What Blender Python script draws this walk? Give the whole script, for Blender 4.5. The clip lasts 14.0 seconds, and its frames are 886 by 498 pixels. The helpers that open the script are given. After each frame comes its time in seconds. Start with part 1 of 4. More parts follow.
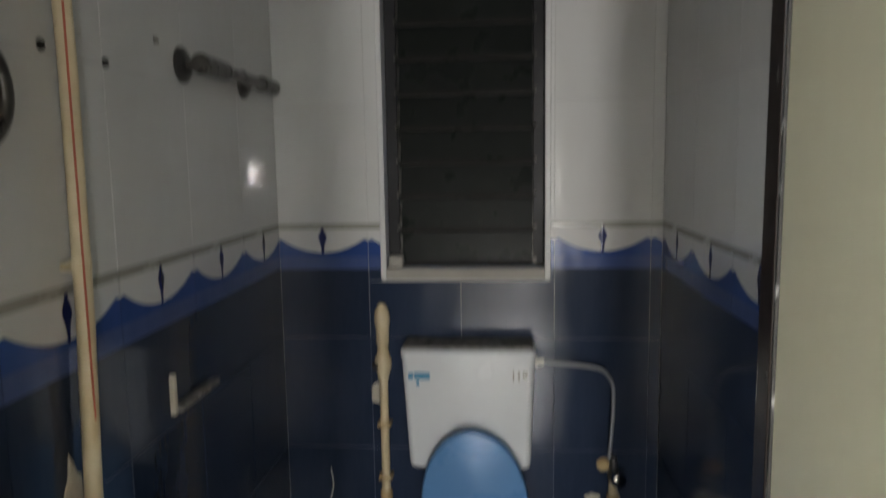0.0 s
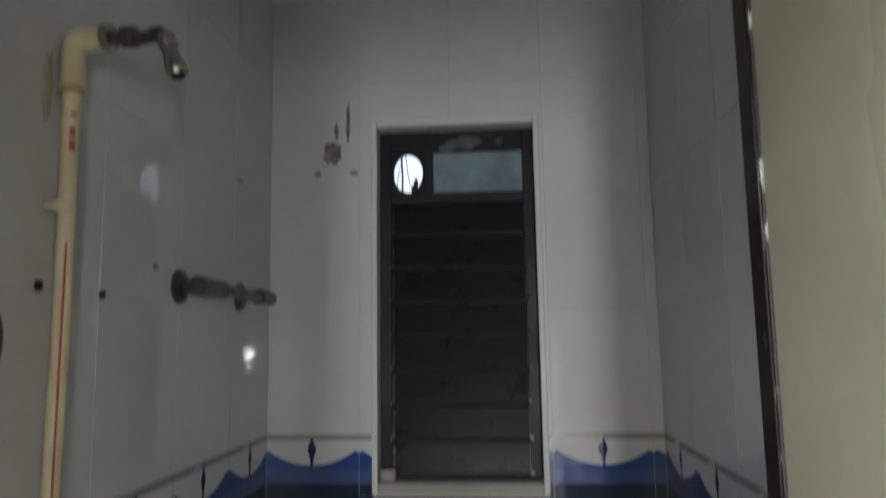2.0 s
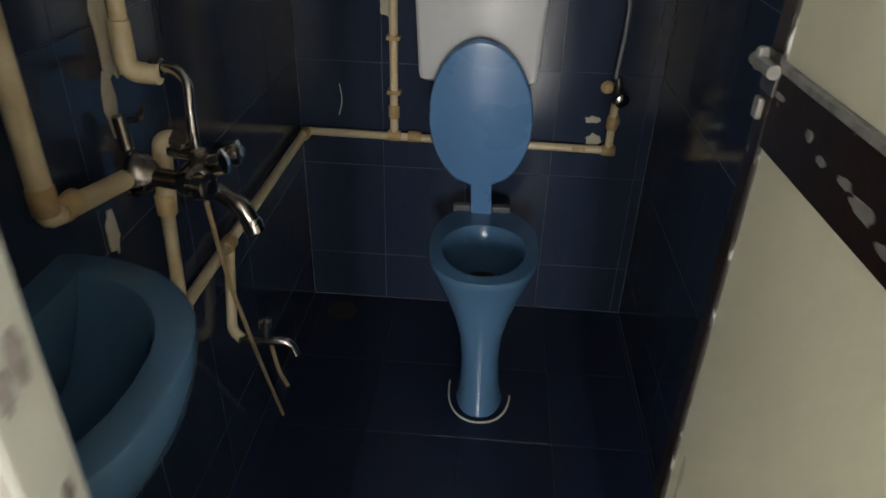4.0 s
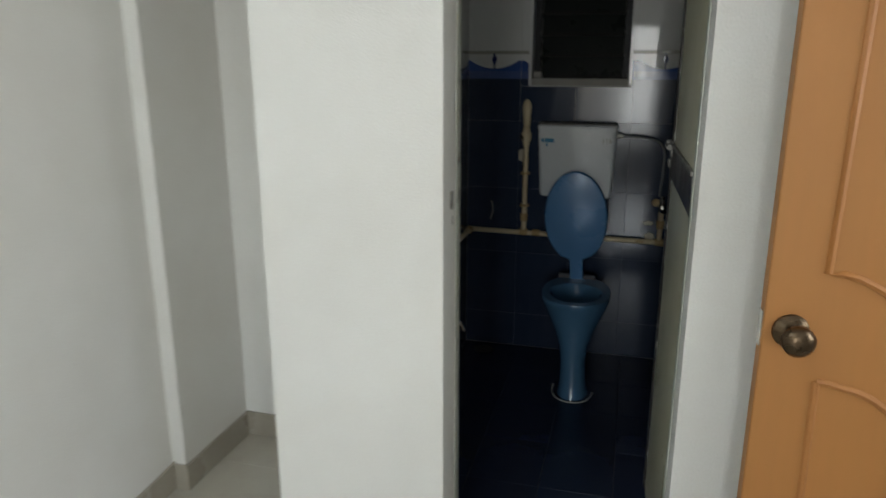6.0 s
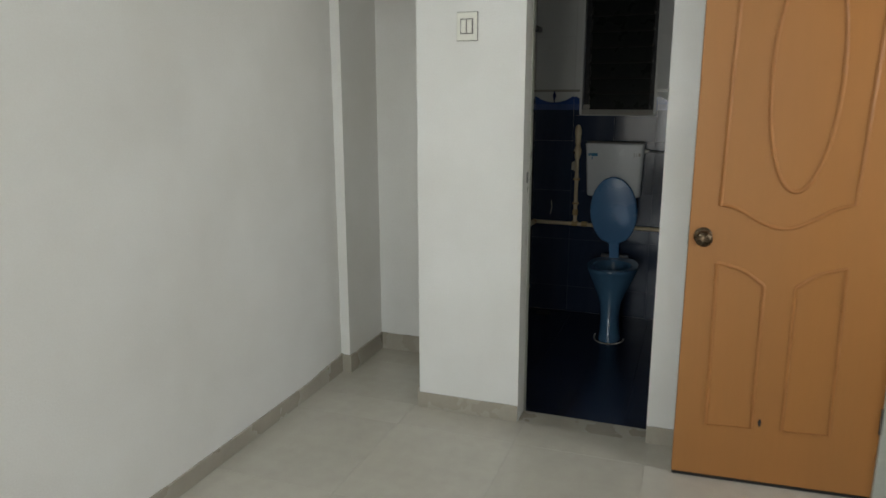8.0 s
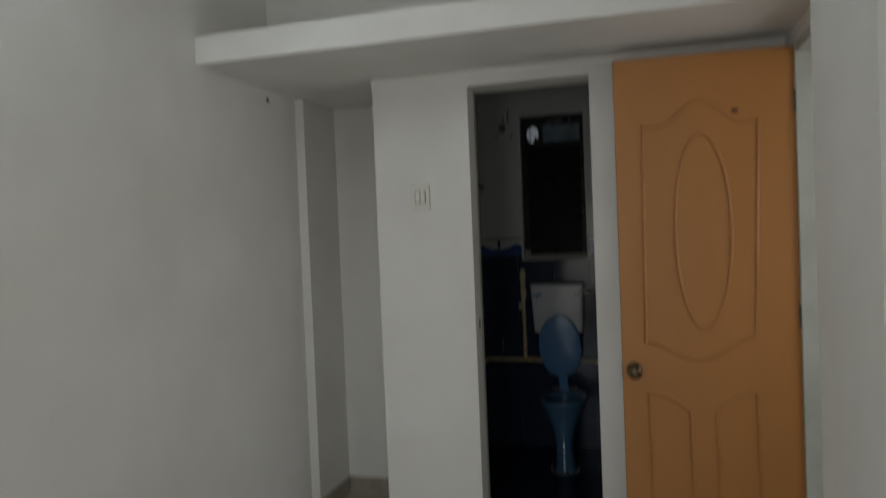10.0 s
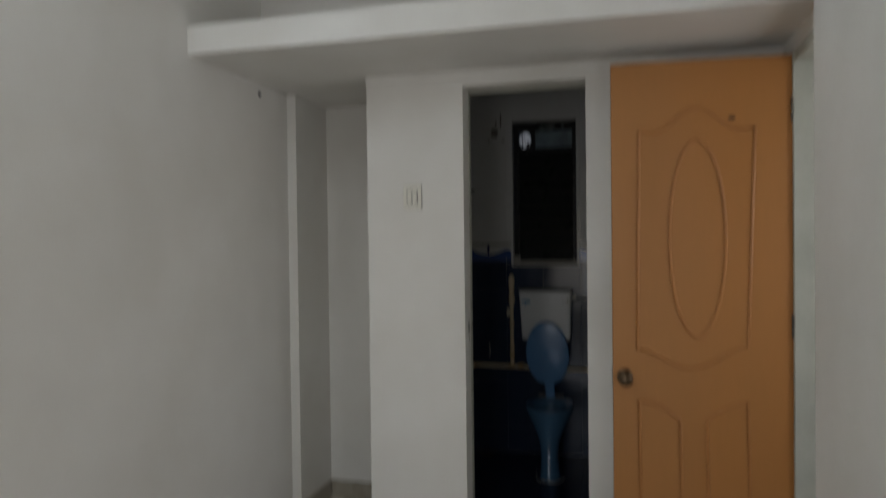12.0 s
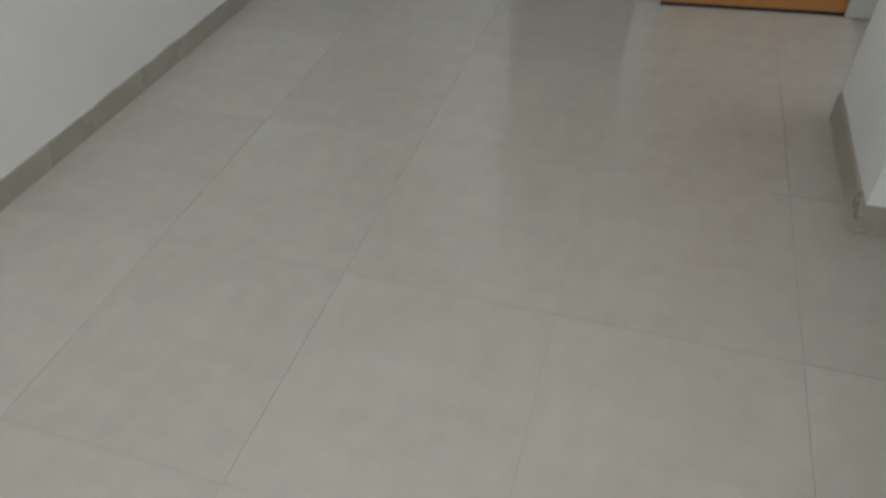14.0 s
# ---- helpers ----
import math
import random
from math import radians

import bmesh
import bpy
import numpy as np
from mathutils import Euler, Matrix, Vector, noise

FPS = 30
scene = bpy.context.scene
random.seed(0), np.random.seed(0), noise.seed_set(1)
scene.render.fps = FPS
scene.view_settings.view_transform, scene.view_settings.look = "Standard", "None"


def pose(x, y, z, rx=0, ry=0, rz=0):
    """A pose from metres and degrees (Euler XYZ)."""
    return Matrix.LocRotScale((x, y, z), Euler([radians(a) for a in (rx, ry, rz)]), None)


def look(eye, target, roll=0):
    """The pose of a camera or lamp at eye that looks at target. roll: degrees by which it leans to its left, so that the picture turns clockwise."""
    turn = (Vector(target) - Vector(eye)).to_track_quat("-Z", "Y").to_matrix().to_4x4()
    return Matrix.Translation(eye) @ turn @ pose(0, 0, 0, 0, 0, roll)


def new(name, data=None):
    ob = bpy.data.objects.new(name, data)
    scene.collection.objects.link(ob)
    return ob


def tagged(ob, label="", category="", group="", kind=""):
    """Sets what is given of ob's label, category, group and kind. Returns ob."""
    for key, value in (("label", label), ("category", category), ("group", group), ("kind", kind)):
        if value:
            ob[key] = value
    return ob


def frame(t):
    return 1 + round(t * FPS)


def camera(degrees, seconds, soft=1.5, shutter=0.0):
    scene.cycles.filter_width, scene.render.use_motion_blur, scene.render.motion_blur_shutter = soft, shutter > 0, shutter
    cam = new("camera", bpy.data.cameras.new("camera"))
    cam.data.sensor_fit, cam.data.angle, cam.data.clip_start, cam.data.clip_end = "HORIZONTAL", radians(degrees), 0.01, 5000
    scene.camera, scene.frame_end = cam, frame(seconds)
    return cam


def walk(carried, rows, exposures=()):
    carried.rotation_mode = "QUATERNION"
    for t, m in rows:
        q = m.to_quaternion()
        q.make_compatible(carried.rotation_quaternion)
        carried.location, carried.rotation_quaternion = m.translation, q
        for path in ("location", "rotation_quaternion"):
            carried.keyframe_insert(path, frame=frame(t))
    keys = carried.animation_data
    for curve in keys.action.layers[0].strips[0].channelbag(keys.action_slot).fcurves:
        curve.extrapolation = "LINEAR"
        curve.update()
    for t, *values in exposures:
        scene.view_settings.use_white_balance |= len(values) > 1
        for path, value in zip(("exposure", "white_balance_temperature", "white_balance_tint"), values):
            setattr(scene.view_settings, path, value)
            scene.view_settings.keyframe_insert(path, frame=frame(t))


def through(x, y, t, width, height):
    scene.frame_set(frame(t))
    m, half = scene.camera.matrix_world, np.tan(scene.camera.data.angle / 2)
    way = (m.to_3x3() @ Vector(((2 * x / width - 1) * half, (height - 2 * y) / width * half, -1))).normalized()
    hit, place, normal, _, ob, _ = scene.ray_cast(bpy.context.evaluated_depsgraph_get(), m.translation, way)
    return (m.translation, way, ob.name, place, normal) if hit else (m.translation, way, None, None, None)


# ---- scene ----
cam = camera(65.2, 14.0, shutter=0.5)
PATH = [
    (0, (0.473, 0.018, 1.569), (0.309, 1.995, 1.320), -0.9),
    (0.5, (0.496, 0.008, 1.682), (0.330, 1.998, 1.802), -1.5),
    (1, (0.483, 0.018, 1.725), (0.343, 1.976, 2.104), -2.1),
    (1.5, (0.482, 0.017, 1.731), (0.345, 1.963, 2.169), -1.9),
    (2, (0.484, 0.029, 1.656), (0.333, 2.007, 1.912), -0.9),
    (2.5, (0.472, 0.066, 1.535), (0.314, 2.057, 1.426), -0.4),
    (3, (0.415, 0.053, 1.424), (0.311, 1.991, 0.942), 0.6),
    (3.5, (0.420, 0.034, 1.340), (0.315, 1.840, 0.487), 0.5),
    (4, (0.428, -0.069, 1.317), (0.316, 1.646, 0.294), 1.7),
    (4.2, (0.425, -0.154, 1.326), (0.323, 1.569, 0.316), 1.9),
    (6.3, (0.660, -1.695, 1.347), (0.047, 0.152, 0.886), 0.7),
    (6.5, (0.678, -1.848, 1.357), (-0.009, -0.022, 0.916), 1.3),
    (7, (0.749, -2.129, 1.368), (-0.047, -0.341, 0.958), 1.6),
    (7.5, (0.804, -2.407, 1.364), (0.083, -0.590, 0.944), 0.7),
    (7.7, (0.841, -2.524, 1.357), (0.148, -0.699, 0.922), 0.5),
    (9.8, (0.950, -3.038, 1.441), (0.398, -1.124, 1.253), -2.6),
    (10, (0.951, -3.005, 1.462), (0.405, -1.081, 1.413), -2.3),
    (10.5, (0.939, -2.994, 1.537), (0.412, -1.088, 1.840), -2.5),
    (11, (0.945, -2.990, 1.565), (0.449, -1.123, 2.083), -2.3),
    (11.5, (0.940, -2.965, 1.540), (0.441, -1.076, 1.966), -1.7),
    (12, (0.919, -2.971, 1.435), (0.412, -1.036, 1.406), -0.7),
    (12.5, (0.865, -2.920, 1.308), (0.401, -1.033, 0.837), 0.5),
    (13, (0.868, -2.911, 1.267), (0.416, -1.160, 0.413), -1.0),
    (13.5, (0.908, -2.926, 1.201), (0.452, -1.356, 0.049), -3.7),
    (14, (0.879, -2.923, 1.152), (0.399, -1.536, -0.207), -2.8),
]
walk(cam, [(t, look(eye, target, roll)) for t, eye, target, roll in PATH],
     exposures=[(0.0, 3.15, 6650, 12), (1.5, 3.1, 6250, 13), (2.5, 3.15, 6350, 11), (3.0, 3.35, 6250, 12), (3.5, 3.45, 6250, 13), (4.2, 2.65, 7000, 12), (4.9, 1.55, 6500, 9), (5.5, 1.25, 6400, 7), (6.3, 1.25, 6400, 7),
                (7.7, 0.97, 6500, 7), (9.8, 0.25, 6500, 9), (10.5, -0.58, 6700, 12), (11.5, -0.6, 6700, 12), (12.0, 0.1, 6600, 12), (12.5, 0.8, 6500, 10), (13.0, 0.9, 6500, 11), (14.0, 0.65, 6200, 9)])

# ---- world and large lights ----
world = bpy.data.worlds.new("sky")
scene.world = world
world.use_nodes = True
wn = world.node_tree.nodes
sky = wn.new("ShaderNodeTexSky")
sky.sky_type, sky.sun_disc = "NISHITA", False
sky.sun_elevation, sky.sun_rotation = radians(42), radians(150)
wn["Background"].inputs["Strength"].default_value = 0.08
world.node_tree.links.new(sky.outputs["Color"], wn["Background"].inputs["Color"])


def area_lamp(name, m, w, h, watts, colour):
    data = bpy.data.lights.new(name, "AREA")
    data.shape, data.size, data.size_y, data.energy, data.color = "RECTANGLE", w, h, watts, colour
    ob = new(name, data)
    ob.matrix_world = m
    return ob


WIN_E = (-2.78, -2.47, 1.2, 1.75)  # small window under the beam, beside the walk: y0, y1, z0, z1
WIN_S = (-0.33, 0.97, 0.42, 1.85)  # window in the end wall behind the walk: x0, x1, z0, z1
area_lamp("window_daylight", look((1.58, -2.625, 1.475), (-0.3, -2.3, 1.0)), 0.12, 0.26, 4.8, (0.95, 0.98, 1.0))
for x, watts in ((-0.03, 1.6), (0.67, 10.5)):
    area_lamp("end_window_daylight", look((x, -4.56, 1.135), (x, 0.0, 1.3)), 0.5, 1.34, watts, (0.97, 0.985, 1.0))
# added fill from the unseen passage, brightens basin and niche side
area_lamp("passage_fill", look((2.47, -0.75, 1.5), (0.0, -0.45, 1.2)), 0.9, 1.1, 6.5, (0.97, 0.98, 1.0))
TUBE_POWER = 34.0

# ---- materials ----


def material(name, base, rough=0.5, metal=0.0, second=None, scale=6.0, fine=60.0, mix=0.35, bump=0.05, random_tone=0.0,
             stretch=(1, 1, 1), coat=0.0, rough_var=0.1, spec=0.5):
    """Principled surface, its colour broken up by a large and a fine noise, with fine relief."""
    m = bpy.data.materials.new(name)
    m.use_nodes = True
    n, l = m.node_tree.nodes, m.node_tree.links
    b = n["Principled BSDF"]
    b.inputs["Metallic"].default_value = metal
    b.inputs["Coat Weight"].default_value = coat
    b.inputs["Specular IOR Level"].default_value = spec
    co = n.new("ShaderNodeTexCoord")
    mp = n.new("ShaderNodeMapping")
    mp.inputs["Scale"].default_value = stretch
    l.new(co.outputs["Object"], mp.inputs["Vector"])
    big, small = n.new("ShaderNodeTexNoise"), n.new("ShaderNodeTexNoise")
    big.inputs["Scale"].default_value, big.inputs["Detail"].default_value = scale, 5
    small.inputs["Scale"].default_value, small.inputs["Detail"].default_value = fine, 4
    l.new(mp.outputs["Vector"], big.inputs["Vector"])
    l.new(mp.outputs["Vector"], small.inputs["Vector"])
    add = n.new("ShaderNodeMath")
    add.operation = "MULTIPLY_ADD"
    add.inputs[1].default_value = 0.35
    l.new(small.outputs["Fac"], add.inputs[0])
    l.new(big.outputs["Fac"], add.inputs[2])
    rng = n.new("ShaderNodeMapRange")
    rng.inputs["From Min"].default_value, rng.inputs["From Max"].default_value = 0.45, 0.9
    rng.inputs["To Max"].default_value = mix
    l.new(add.outputs[0], rng.inputs["Value"])
    cm = n.new("ShaderNodeMix")
    cm.data_type = "RGBA"
    second = second or tuple(c * 0.72 for c in base)
    cm.inputs[6].default_value, cm.inputs[7].default_value = (*base, 1), (*second, 1)
    l.new(rng.outputs["Result"], cm.inputs[0])
    out = cm.outputs[2]
    if random_tone:
        info = n.new("ShaderNodeObjectInfo")
        mr = n.new("ShaderNodeMapRange")
        mr.inputs["To Min"].default_value, mr.inputs["To Max"].default_value = 1 - random_tone, 1 + random_tone
        l.new(info.outputs["Random"], mr.inputs["Value"])
        hsv = n.new("ShaderNodeHueSaturation")
        l.new(mr.outputs["Result"], hsv.inputs["Value"])
        l.new(out, hsv.inputs["Color"])
        out = hsv.outputs["Color"]
    l.new(out, b.inputs["Base Color"])
    rr = n.new("ShaderNodeMapRange")
    rr.inputs["From Min"].default_value, rr.inputs["From Max"].default_value = 0.3, 0.75
    rr.inputs["To Min"].default_value, rr.inputs["To Max"].default_value = max(rough - rough_var, 0.02), min(rough + rough_var, 1)
    l.new(big.outputs["Fac"], rr.inputs["Value"])
    l.new(rr.outputs["Result"], b.inputs["Roughness"])
    if bump:
        bp = n.new("ShaderNodeBump")
        bp.inputs["Strength"].default_value, bp.inputs["Distance"].default_value = bump, 0.004
        l.new(add.outputs[0], bp.inputs["Height"])
        l.new(bp.outputs["Normal"], b.inputs["Normal"])
    return m


def chipped(name, paint, under, rough, scale, at, stretch=(1, 1, 1)):
    """Paint with flaked spots that show what lies under it."""
    m = material(name, paint, rough, bump=0.25, fine=90)
    n, l = m.node_tree.nodes, m.node_tree.links
    b = n["Principled BSDF"]
    co, mp, ns = n.new("ShaderNodeTexCoord"), n.new("ShaderNodeMapping"), n.new("ShaderNodeTexNoise")
    mp.inputs["Scale"].default_value = stretch
    ns.inputs["Scale"].default_value, ns.inputs["Detail"].default_value = scale, 7
    l.new(co.outputs["Object"], mp.inputs["Vector"])
    l.new(mp.outputs["Vector"], ns.inputs["Vector"])
    rng = n.new("ShaderNodeMapRange")
    rng.inputs["From Min"].default_value, rng.inputs["From Max"].default_value = at, at + 0.03
    l.new(ns.outputs["Fac"], rng.inputs["Value"])
    cm = n.new("ShaderNodeMix")
    cm.data_type = "RGBA"
    cm.inputs[7].default_value = (*under, 1)
    old = b.inputs["Base Color"].links[0].from_socket
    l.new(old, cm.inputs[6])
    l.new(rng.outputs["Result"], cm.inputs[0])
    l.new(cm.outputs[2], b.inputs["Base Color"])
    return m


def glowing(name, colour, strength):
    m = bpy.data.materials.new(name)
    m.use_nodes = True
    b = m.node_tree.nodes["Principled BSDF"]
    b.inputs["Base Color"].default_value = (0.9, 0.9, 0.9, 1)
    b.inputs["Emission Color"].default_value = (*colour, 1)
    b.inputs["Emission Strength"].default_value = strength
    return m


def dusty_glass(name, colour, through, rough):
    """A grimy pane: some light passes through it, scattered."""
    m = material(name, colour, rough, second=tuple(c * 0.45 for c in colour), scale=9, fine=45, mix=0.8, bump=0.08)
    n, l = m.node_tree.nodes, m.node_tree.links
    b = n["Principled BSDF"]
    tr = n.new("ShaderNodeBsdfTranslucent")
    l.new(b.inputs["Base Color"].links[0].from_socket, tr.inputs["Color"])
    mx = n.new("ShaderNodeMixShader")
    mx.inputs[0].default_value = through
    l.new(b.outputs[0], mx.inputs[1])
    l.new(tr.outputs[0], mx.inputs[2])
    l.new(mx.outputs[0], n["Material Output"].inputs["Surface"])
    return m


M_WALL = material("off_white_wall_paint", (0.76, 0.748, 0.715), 0.55, second=(0.64, 0.615, 0.565), scale=2.3, fine=170, mix=0.65, bump=0.55)
M_CEIL = material("white_ceiling_paint", (0.78, 0.77, 0.75), 0.7, second=(0.7, 0.69, 0.67), scale=1.2, fine=90, mix=0.4, bump=0.1)
# ceiling white tinted blue to stand for light bounced off the tiles
M_BCEIL = material("ceiling_paint_bluish_bounce", (0.79, 0.8, 0.87), 0.7, second=(0.72, 0.73, 0.79), scale=1.5, fine=90, mix=0.4, bump=0.1)
M_PLASTER = material("white_plaster_moulding", (0.82, 0.81, 0.79), 0.5, scale=8, fine=120, mix=0.2, bump=0.06)
M_CONCRETE = material("grey_mortar", (0.36, 0.34, 0.3), 0.85, scale=12, fine=120, mix=0.5, bump=0.4)
M_FTILE = material("beige_vitrified_tile", (0.46, 0.425, 0.358), 0.07, second=(0.385, 0.352, 0.295), scale=14, fine=150, mix=0.5, bump=0.012,
                   random_tone=0.03, rough_var=0.03, spec=0.6)
M_SKIRT = material("taupe_skirting_tile", (0.37, 0.335, 0.275), 0.3, second=(0.27, 0.24, 0.19), scale=4, fine=50, mix=0.5, bump=0.03)
M_WTILE = material("off_white_glazed_tile", (0.66, 0.66, 0.645), 0.045, second=(0.57, 0.565, 0.545), scale=3, fine=30, mix=0.5, bump=0.015,
                   random_tone=0.02, stretch=(1, 1, 0.35), rough_var=0.02, spec=0.3)
M_BTILE = material("deep_blue_glazed_tile", (0.018, 0.029, 0.057), 0.13, second=(0.034, 0.047, 0.079), scale=9, fine=80, mix=0.7, bump=0.02,
                   random_tone=0.06, stretch=(1, 1, 0.2), rough_var=0.05, spec=0.42)
M_BMID = material("mid_blue_glaze", (0.028, 0.07, 0.24), 0.16, second=(0.05, 0.09, 0.3), scale=20, fine=90, mix=0.5, bump=0.01)
M_BLIGHT = material("pale_blue_glaze", (0.06, 0.095, 0.24), 0.18, second=(0.1, 0.14, 0.3), scale=20, fine=90, mix=0.5, bump=0.01)
M_BDARK = material("navy_glaze", (0.012, 0.018, 0.1), 0.18, scale=20, bump=0.01)
M_GREYBAND = material("grey_green_band", (0.33, 0.325, 0.28), 0.25, scale=20, bump=0.02)
M_BFLOOR = material("dark_blue_floor_tile", (0.016, 0.023, 0.05), 0.24, second=(0.022, 0.031, 0.062), scale=5, fine=120, mix=0.5, bump=0.015,
                    random_tone=0.1, rough_var=0.05)
M_GROUT = material("pale_grout", (0.55, 0.54, 0.52), 0.8, scale=15, bump=0.2)
M_FGROUT = material("taupe_floor_grout", (0.44, 0.41, 0.35), 0.35, second=(0.15, 0.13, 0.105), scale=2.1, fine=24, mix=0.6, bump=0.05)
M_GROUT_B = material("blue_grey_grout", (0.04, 0.055, 0.1), 0.7, second=(0.34, 0.36, 0.4), scale=4, fine=40, mix=0.45, bump=0.1)
M_GROUT_D = material("dark_grout", (0.06, 0.065, 0.08), 0.8, scale=15, bump=0.2)
M_STONE = material("grey_green_stone_frame", (0.47, 0.48, 0.42), 0.4, second=(0.33, 0.34, 0.29), scale=7, fine=70, mix=0.6, bump=0.06)
M_ORANGE = material("orange_brown_moulded_door", (0.4, 0.168, 0.043), 0.45, second=(0.325, 0.143, 0.037), scale=3, fine=70, mix=0.6, bump=0.04,
                    stretch=(1, 1, 0.12))
# bead: nearly the door's own colour, blotches slightly darker
M_ORANGE_D = material("orange_brown_bead", (0.4, 0.166, 0.043), 0.55, second=(0.31, 0.125, 0.034), scale=8, fine=70, mix=0.6, bump=0.04)
M_CREAM = material("cream_door_laminate", (0.58, 0.545, 0.4), 0.33, second=(0.5, 0.465, 0.33), scale=3, fine=60, mix=0.5, bump=0.03, stretch=(1, 1, 0.3))
M_EDGE = chipped("chipped_dark_brown_edging", (0.018, 0.011, 0.009), (0.42, 0.4, 0.37), 0.35, 70, 0.69, (1, 1, 0.5))
M_EDGE2 = chipped("flaking_dark_brown_edging", (0.018, 0.011, 0.009), (0.55, 0.53, 0.5), 0.35, 90, 0.7, (1, 1, 0.16))
M_FLAKED = chipped("flaking_pale_edge", (0.04, 0.036, 0.032), (0.5, 0.48, 0.45), 0.5, 60, 0.57, (1, 1, 0.3))
M_BLACKFRAME = chipped("flaking_black_paint", (0.012, 0.012, 0.013), (0.42, 0.43, 0.43), 0.5, 60, 0.715)
for m in (M_EDGE, M_EDGE2, M_BLACKFRAME):
    m.node_tree.nodes["Principled BSDF"].inputs["Specular IOR Level"].default_value = 0.22
M_LOUVRE = dusty_glass("grimy_louvre_glass", (0.016, 0.019, 0.017), 0.06, 0.32)
M_LOUVRE.node_tree.nodes["Principled BSDF"].inputs["Specular IOR Level"].default_value = 0.3
M_PANE = dusty_glass("frosted_grey_pane", (0.4, 0.45, 0.45), 0.75, 0.4)
M_LID = material("blue_plastic", (0.11, 0.26, 0.5), 0.3, second=(0.09, 0.22, 0.43), scale=5, fine=50, mix=0.4, bump=0.01)
M_CERAMIC = material("blue_ceramic", (0.085, 0.19, 0.32), 0.16, second=(0.065, 0.15, 0.255), scale=4, fine=30, mix=0.5, bump=0.01, rough_var=0.05)
M_CISTERN = material("white_plastic", (0.72, 0.74, 0.75), 0.22, second=(0.6, 0.61, 0.6), scale=4, fine=40, mix=0.4, bump=0.015)
M_PIPE = material("cream_plastic_pipe", (0.7, 0.6, 0.405), 0.38, second=(0.46, 0.33, 0.15), scale=14, fine=80, mix=0.6, bump=0.05)
M_PIPEDIRT = material("stained_pipe_joint", (0.55, 0.4, 0.2), 0.5, second=(0.32, 0.2, 0.08), scale=20, fine=80, mix=0.8, bump=0.1)
M_GREYHINGE = material("dull_grey_plastic", (0.1, 0.105, 0.12), 0.45, bump=0.02)
M_SMEARED = material("paint_smeared_metal", (0.27, 0.26, 0.235), 0.5, 0.2, second=(0.12, 0.11, 0.1), scale=40, mix=0.8, bump=0.2)
M_RED = material("red_marking", (0.5, 0.11, 0.06), 0.45, bump=0)
M_PATCH = material("white_cement_patch", (0.56, 0.52, 0.42), 0.85, second=(0.4, 0.36, 0.28), scale=25, fine=110, mix=0.7, bump=0.5)
M_CHROME = material("worn_chrome", (0.68, 0.66, 0.62), 0.14, 1.0, second=(0.22, 0.2, 0.17), scale=18, fine=90, mix=0.6, bump=0.02)
M_OLDCHROME = material("tarnished_chrome", (0.52, 0.49, 0.44), 0.2, 1.0, second=(0.13, 0.115, 0.1), scale=18, fine=90, mix=0.8, bump=0.04)
M_DULL = material("tarnished_metal", (0.16, 0.155, 0.145), 0.33, 0.85, second=(0.07, 0.065, 0.06), scale=22, fine=90, mix=0.8, bump=0.1)
M_BRONZE = material("antique_bronze", (0.13, 0.095, 0.06), 0.3, 1.0, second=(0.08, 0.05, 0.03), scale=25, fine=90, mix=0.7, bump=0.05)
M_WHITEPL = material("ivory_plastic", (0.74, 0.72, 0.64), 0.3, second=(0.62, 0.6, 0.52), scale=10, mix=0.3, bump=0.01)
M_DARKHOLE = material("dark_hole", (0.02, 0.018, 0.016), 0.9, bump=0.2)
# stains and chips, and the painted shadow gaps of the switch
M_SMUDGE_SHADE = material("brown_smudge_and_shade", (0.3, 0.28, 0.25), 0.8, second=(0.12, 0.11, 0.1), scale=60, mix=1.0, bump=0.3)
M_HOSE = material("brown_hose", (0.3, 0.2, 0.09), 0.4, second=(0.45, 0.36, 0.2), scale=30, mix=0.7, bump=0.05)
M_GREYHOSE = material("braided_grey_hose", (0.3, 0.31, 0.32), 0.4, 0.3, scale=40, fine=200, mix=0.5, bump=0.3)
M_FAN = material("olive_beige_fan_paint", (0.35, 0.33, 0.18), 0.35, scale=6, mix=0.4, bump=0.02)
M_TUBE = glowing("lit_tube", (0.8, 0.92, 1.0), TUBE_POWER)
M_LABELBLUE = material("blue_label", (0.02, 0.22, 0.4), 0.4, bump=0)
# surface of the added wall that dims the sky outside
M_OUT = material("sky_screen_grey", (0.6, 0.59, 0.56), 0.9, scale=2, mix=0.6, bump=0.3)

# ---- shapes ----
WORLD = {}


def thing(name, at, label, category, group=""):
    ob = tagged(new(name), label, category, group)
    ob.empty_display_size = 0.05
    ob.location = at
    WORLD[ob] = Matrix.Translation(at)
    return ob


def part(name, bm, mats, parent=None, label="", smooth=False):
    """One mesh object from bm, whose coordinates are the room's; under parent if there is one."""
    me = bpy.data.meshes.new(name)
    bmesh.ops.recalc_face_normals(bm, faces=bm.faces)
    for f in bm.faces:
        f.smooth = smooth
    bm.to_mesh(me)
    bm.free()
    for m in mats if isinstance(mats, (list, tuple)) else [mats]:
        me.materials.append(m)
    if smooth:
        me.set_sharp_from_angle(angle=radians(42))
    ob = new(name, me)
    if parent is not None:
        ob.parent = parent
        ob.matrix_parent_inverse = WORLD.get(parent, Matrix()).inverted()
    WORLD[ob] = Matrix()
    if label:
        ob["label"] = label
    return ob


def structure(name, bm, mat, label="", smooth=False):
    return tagged(part(name, bm, mat, None, label, smooth), kind="structure")


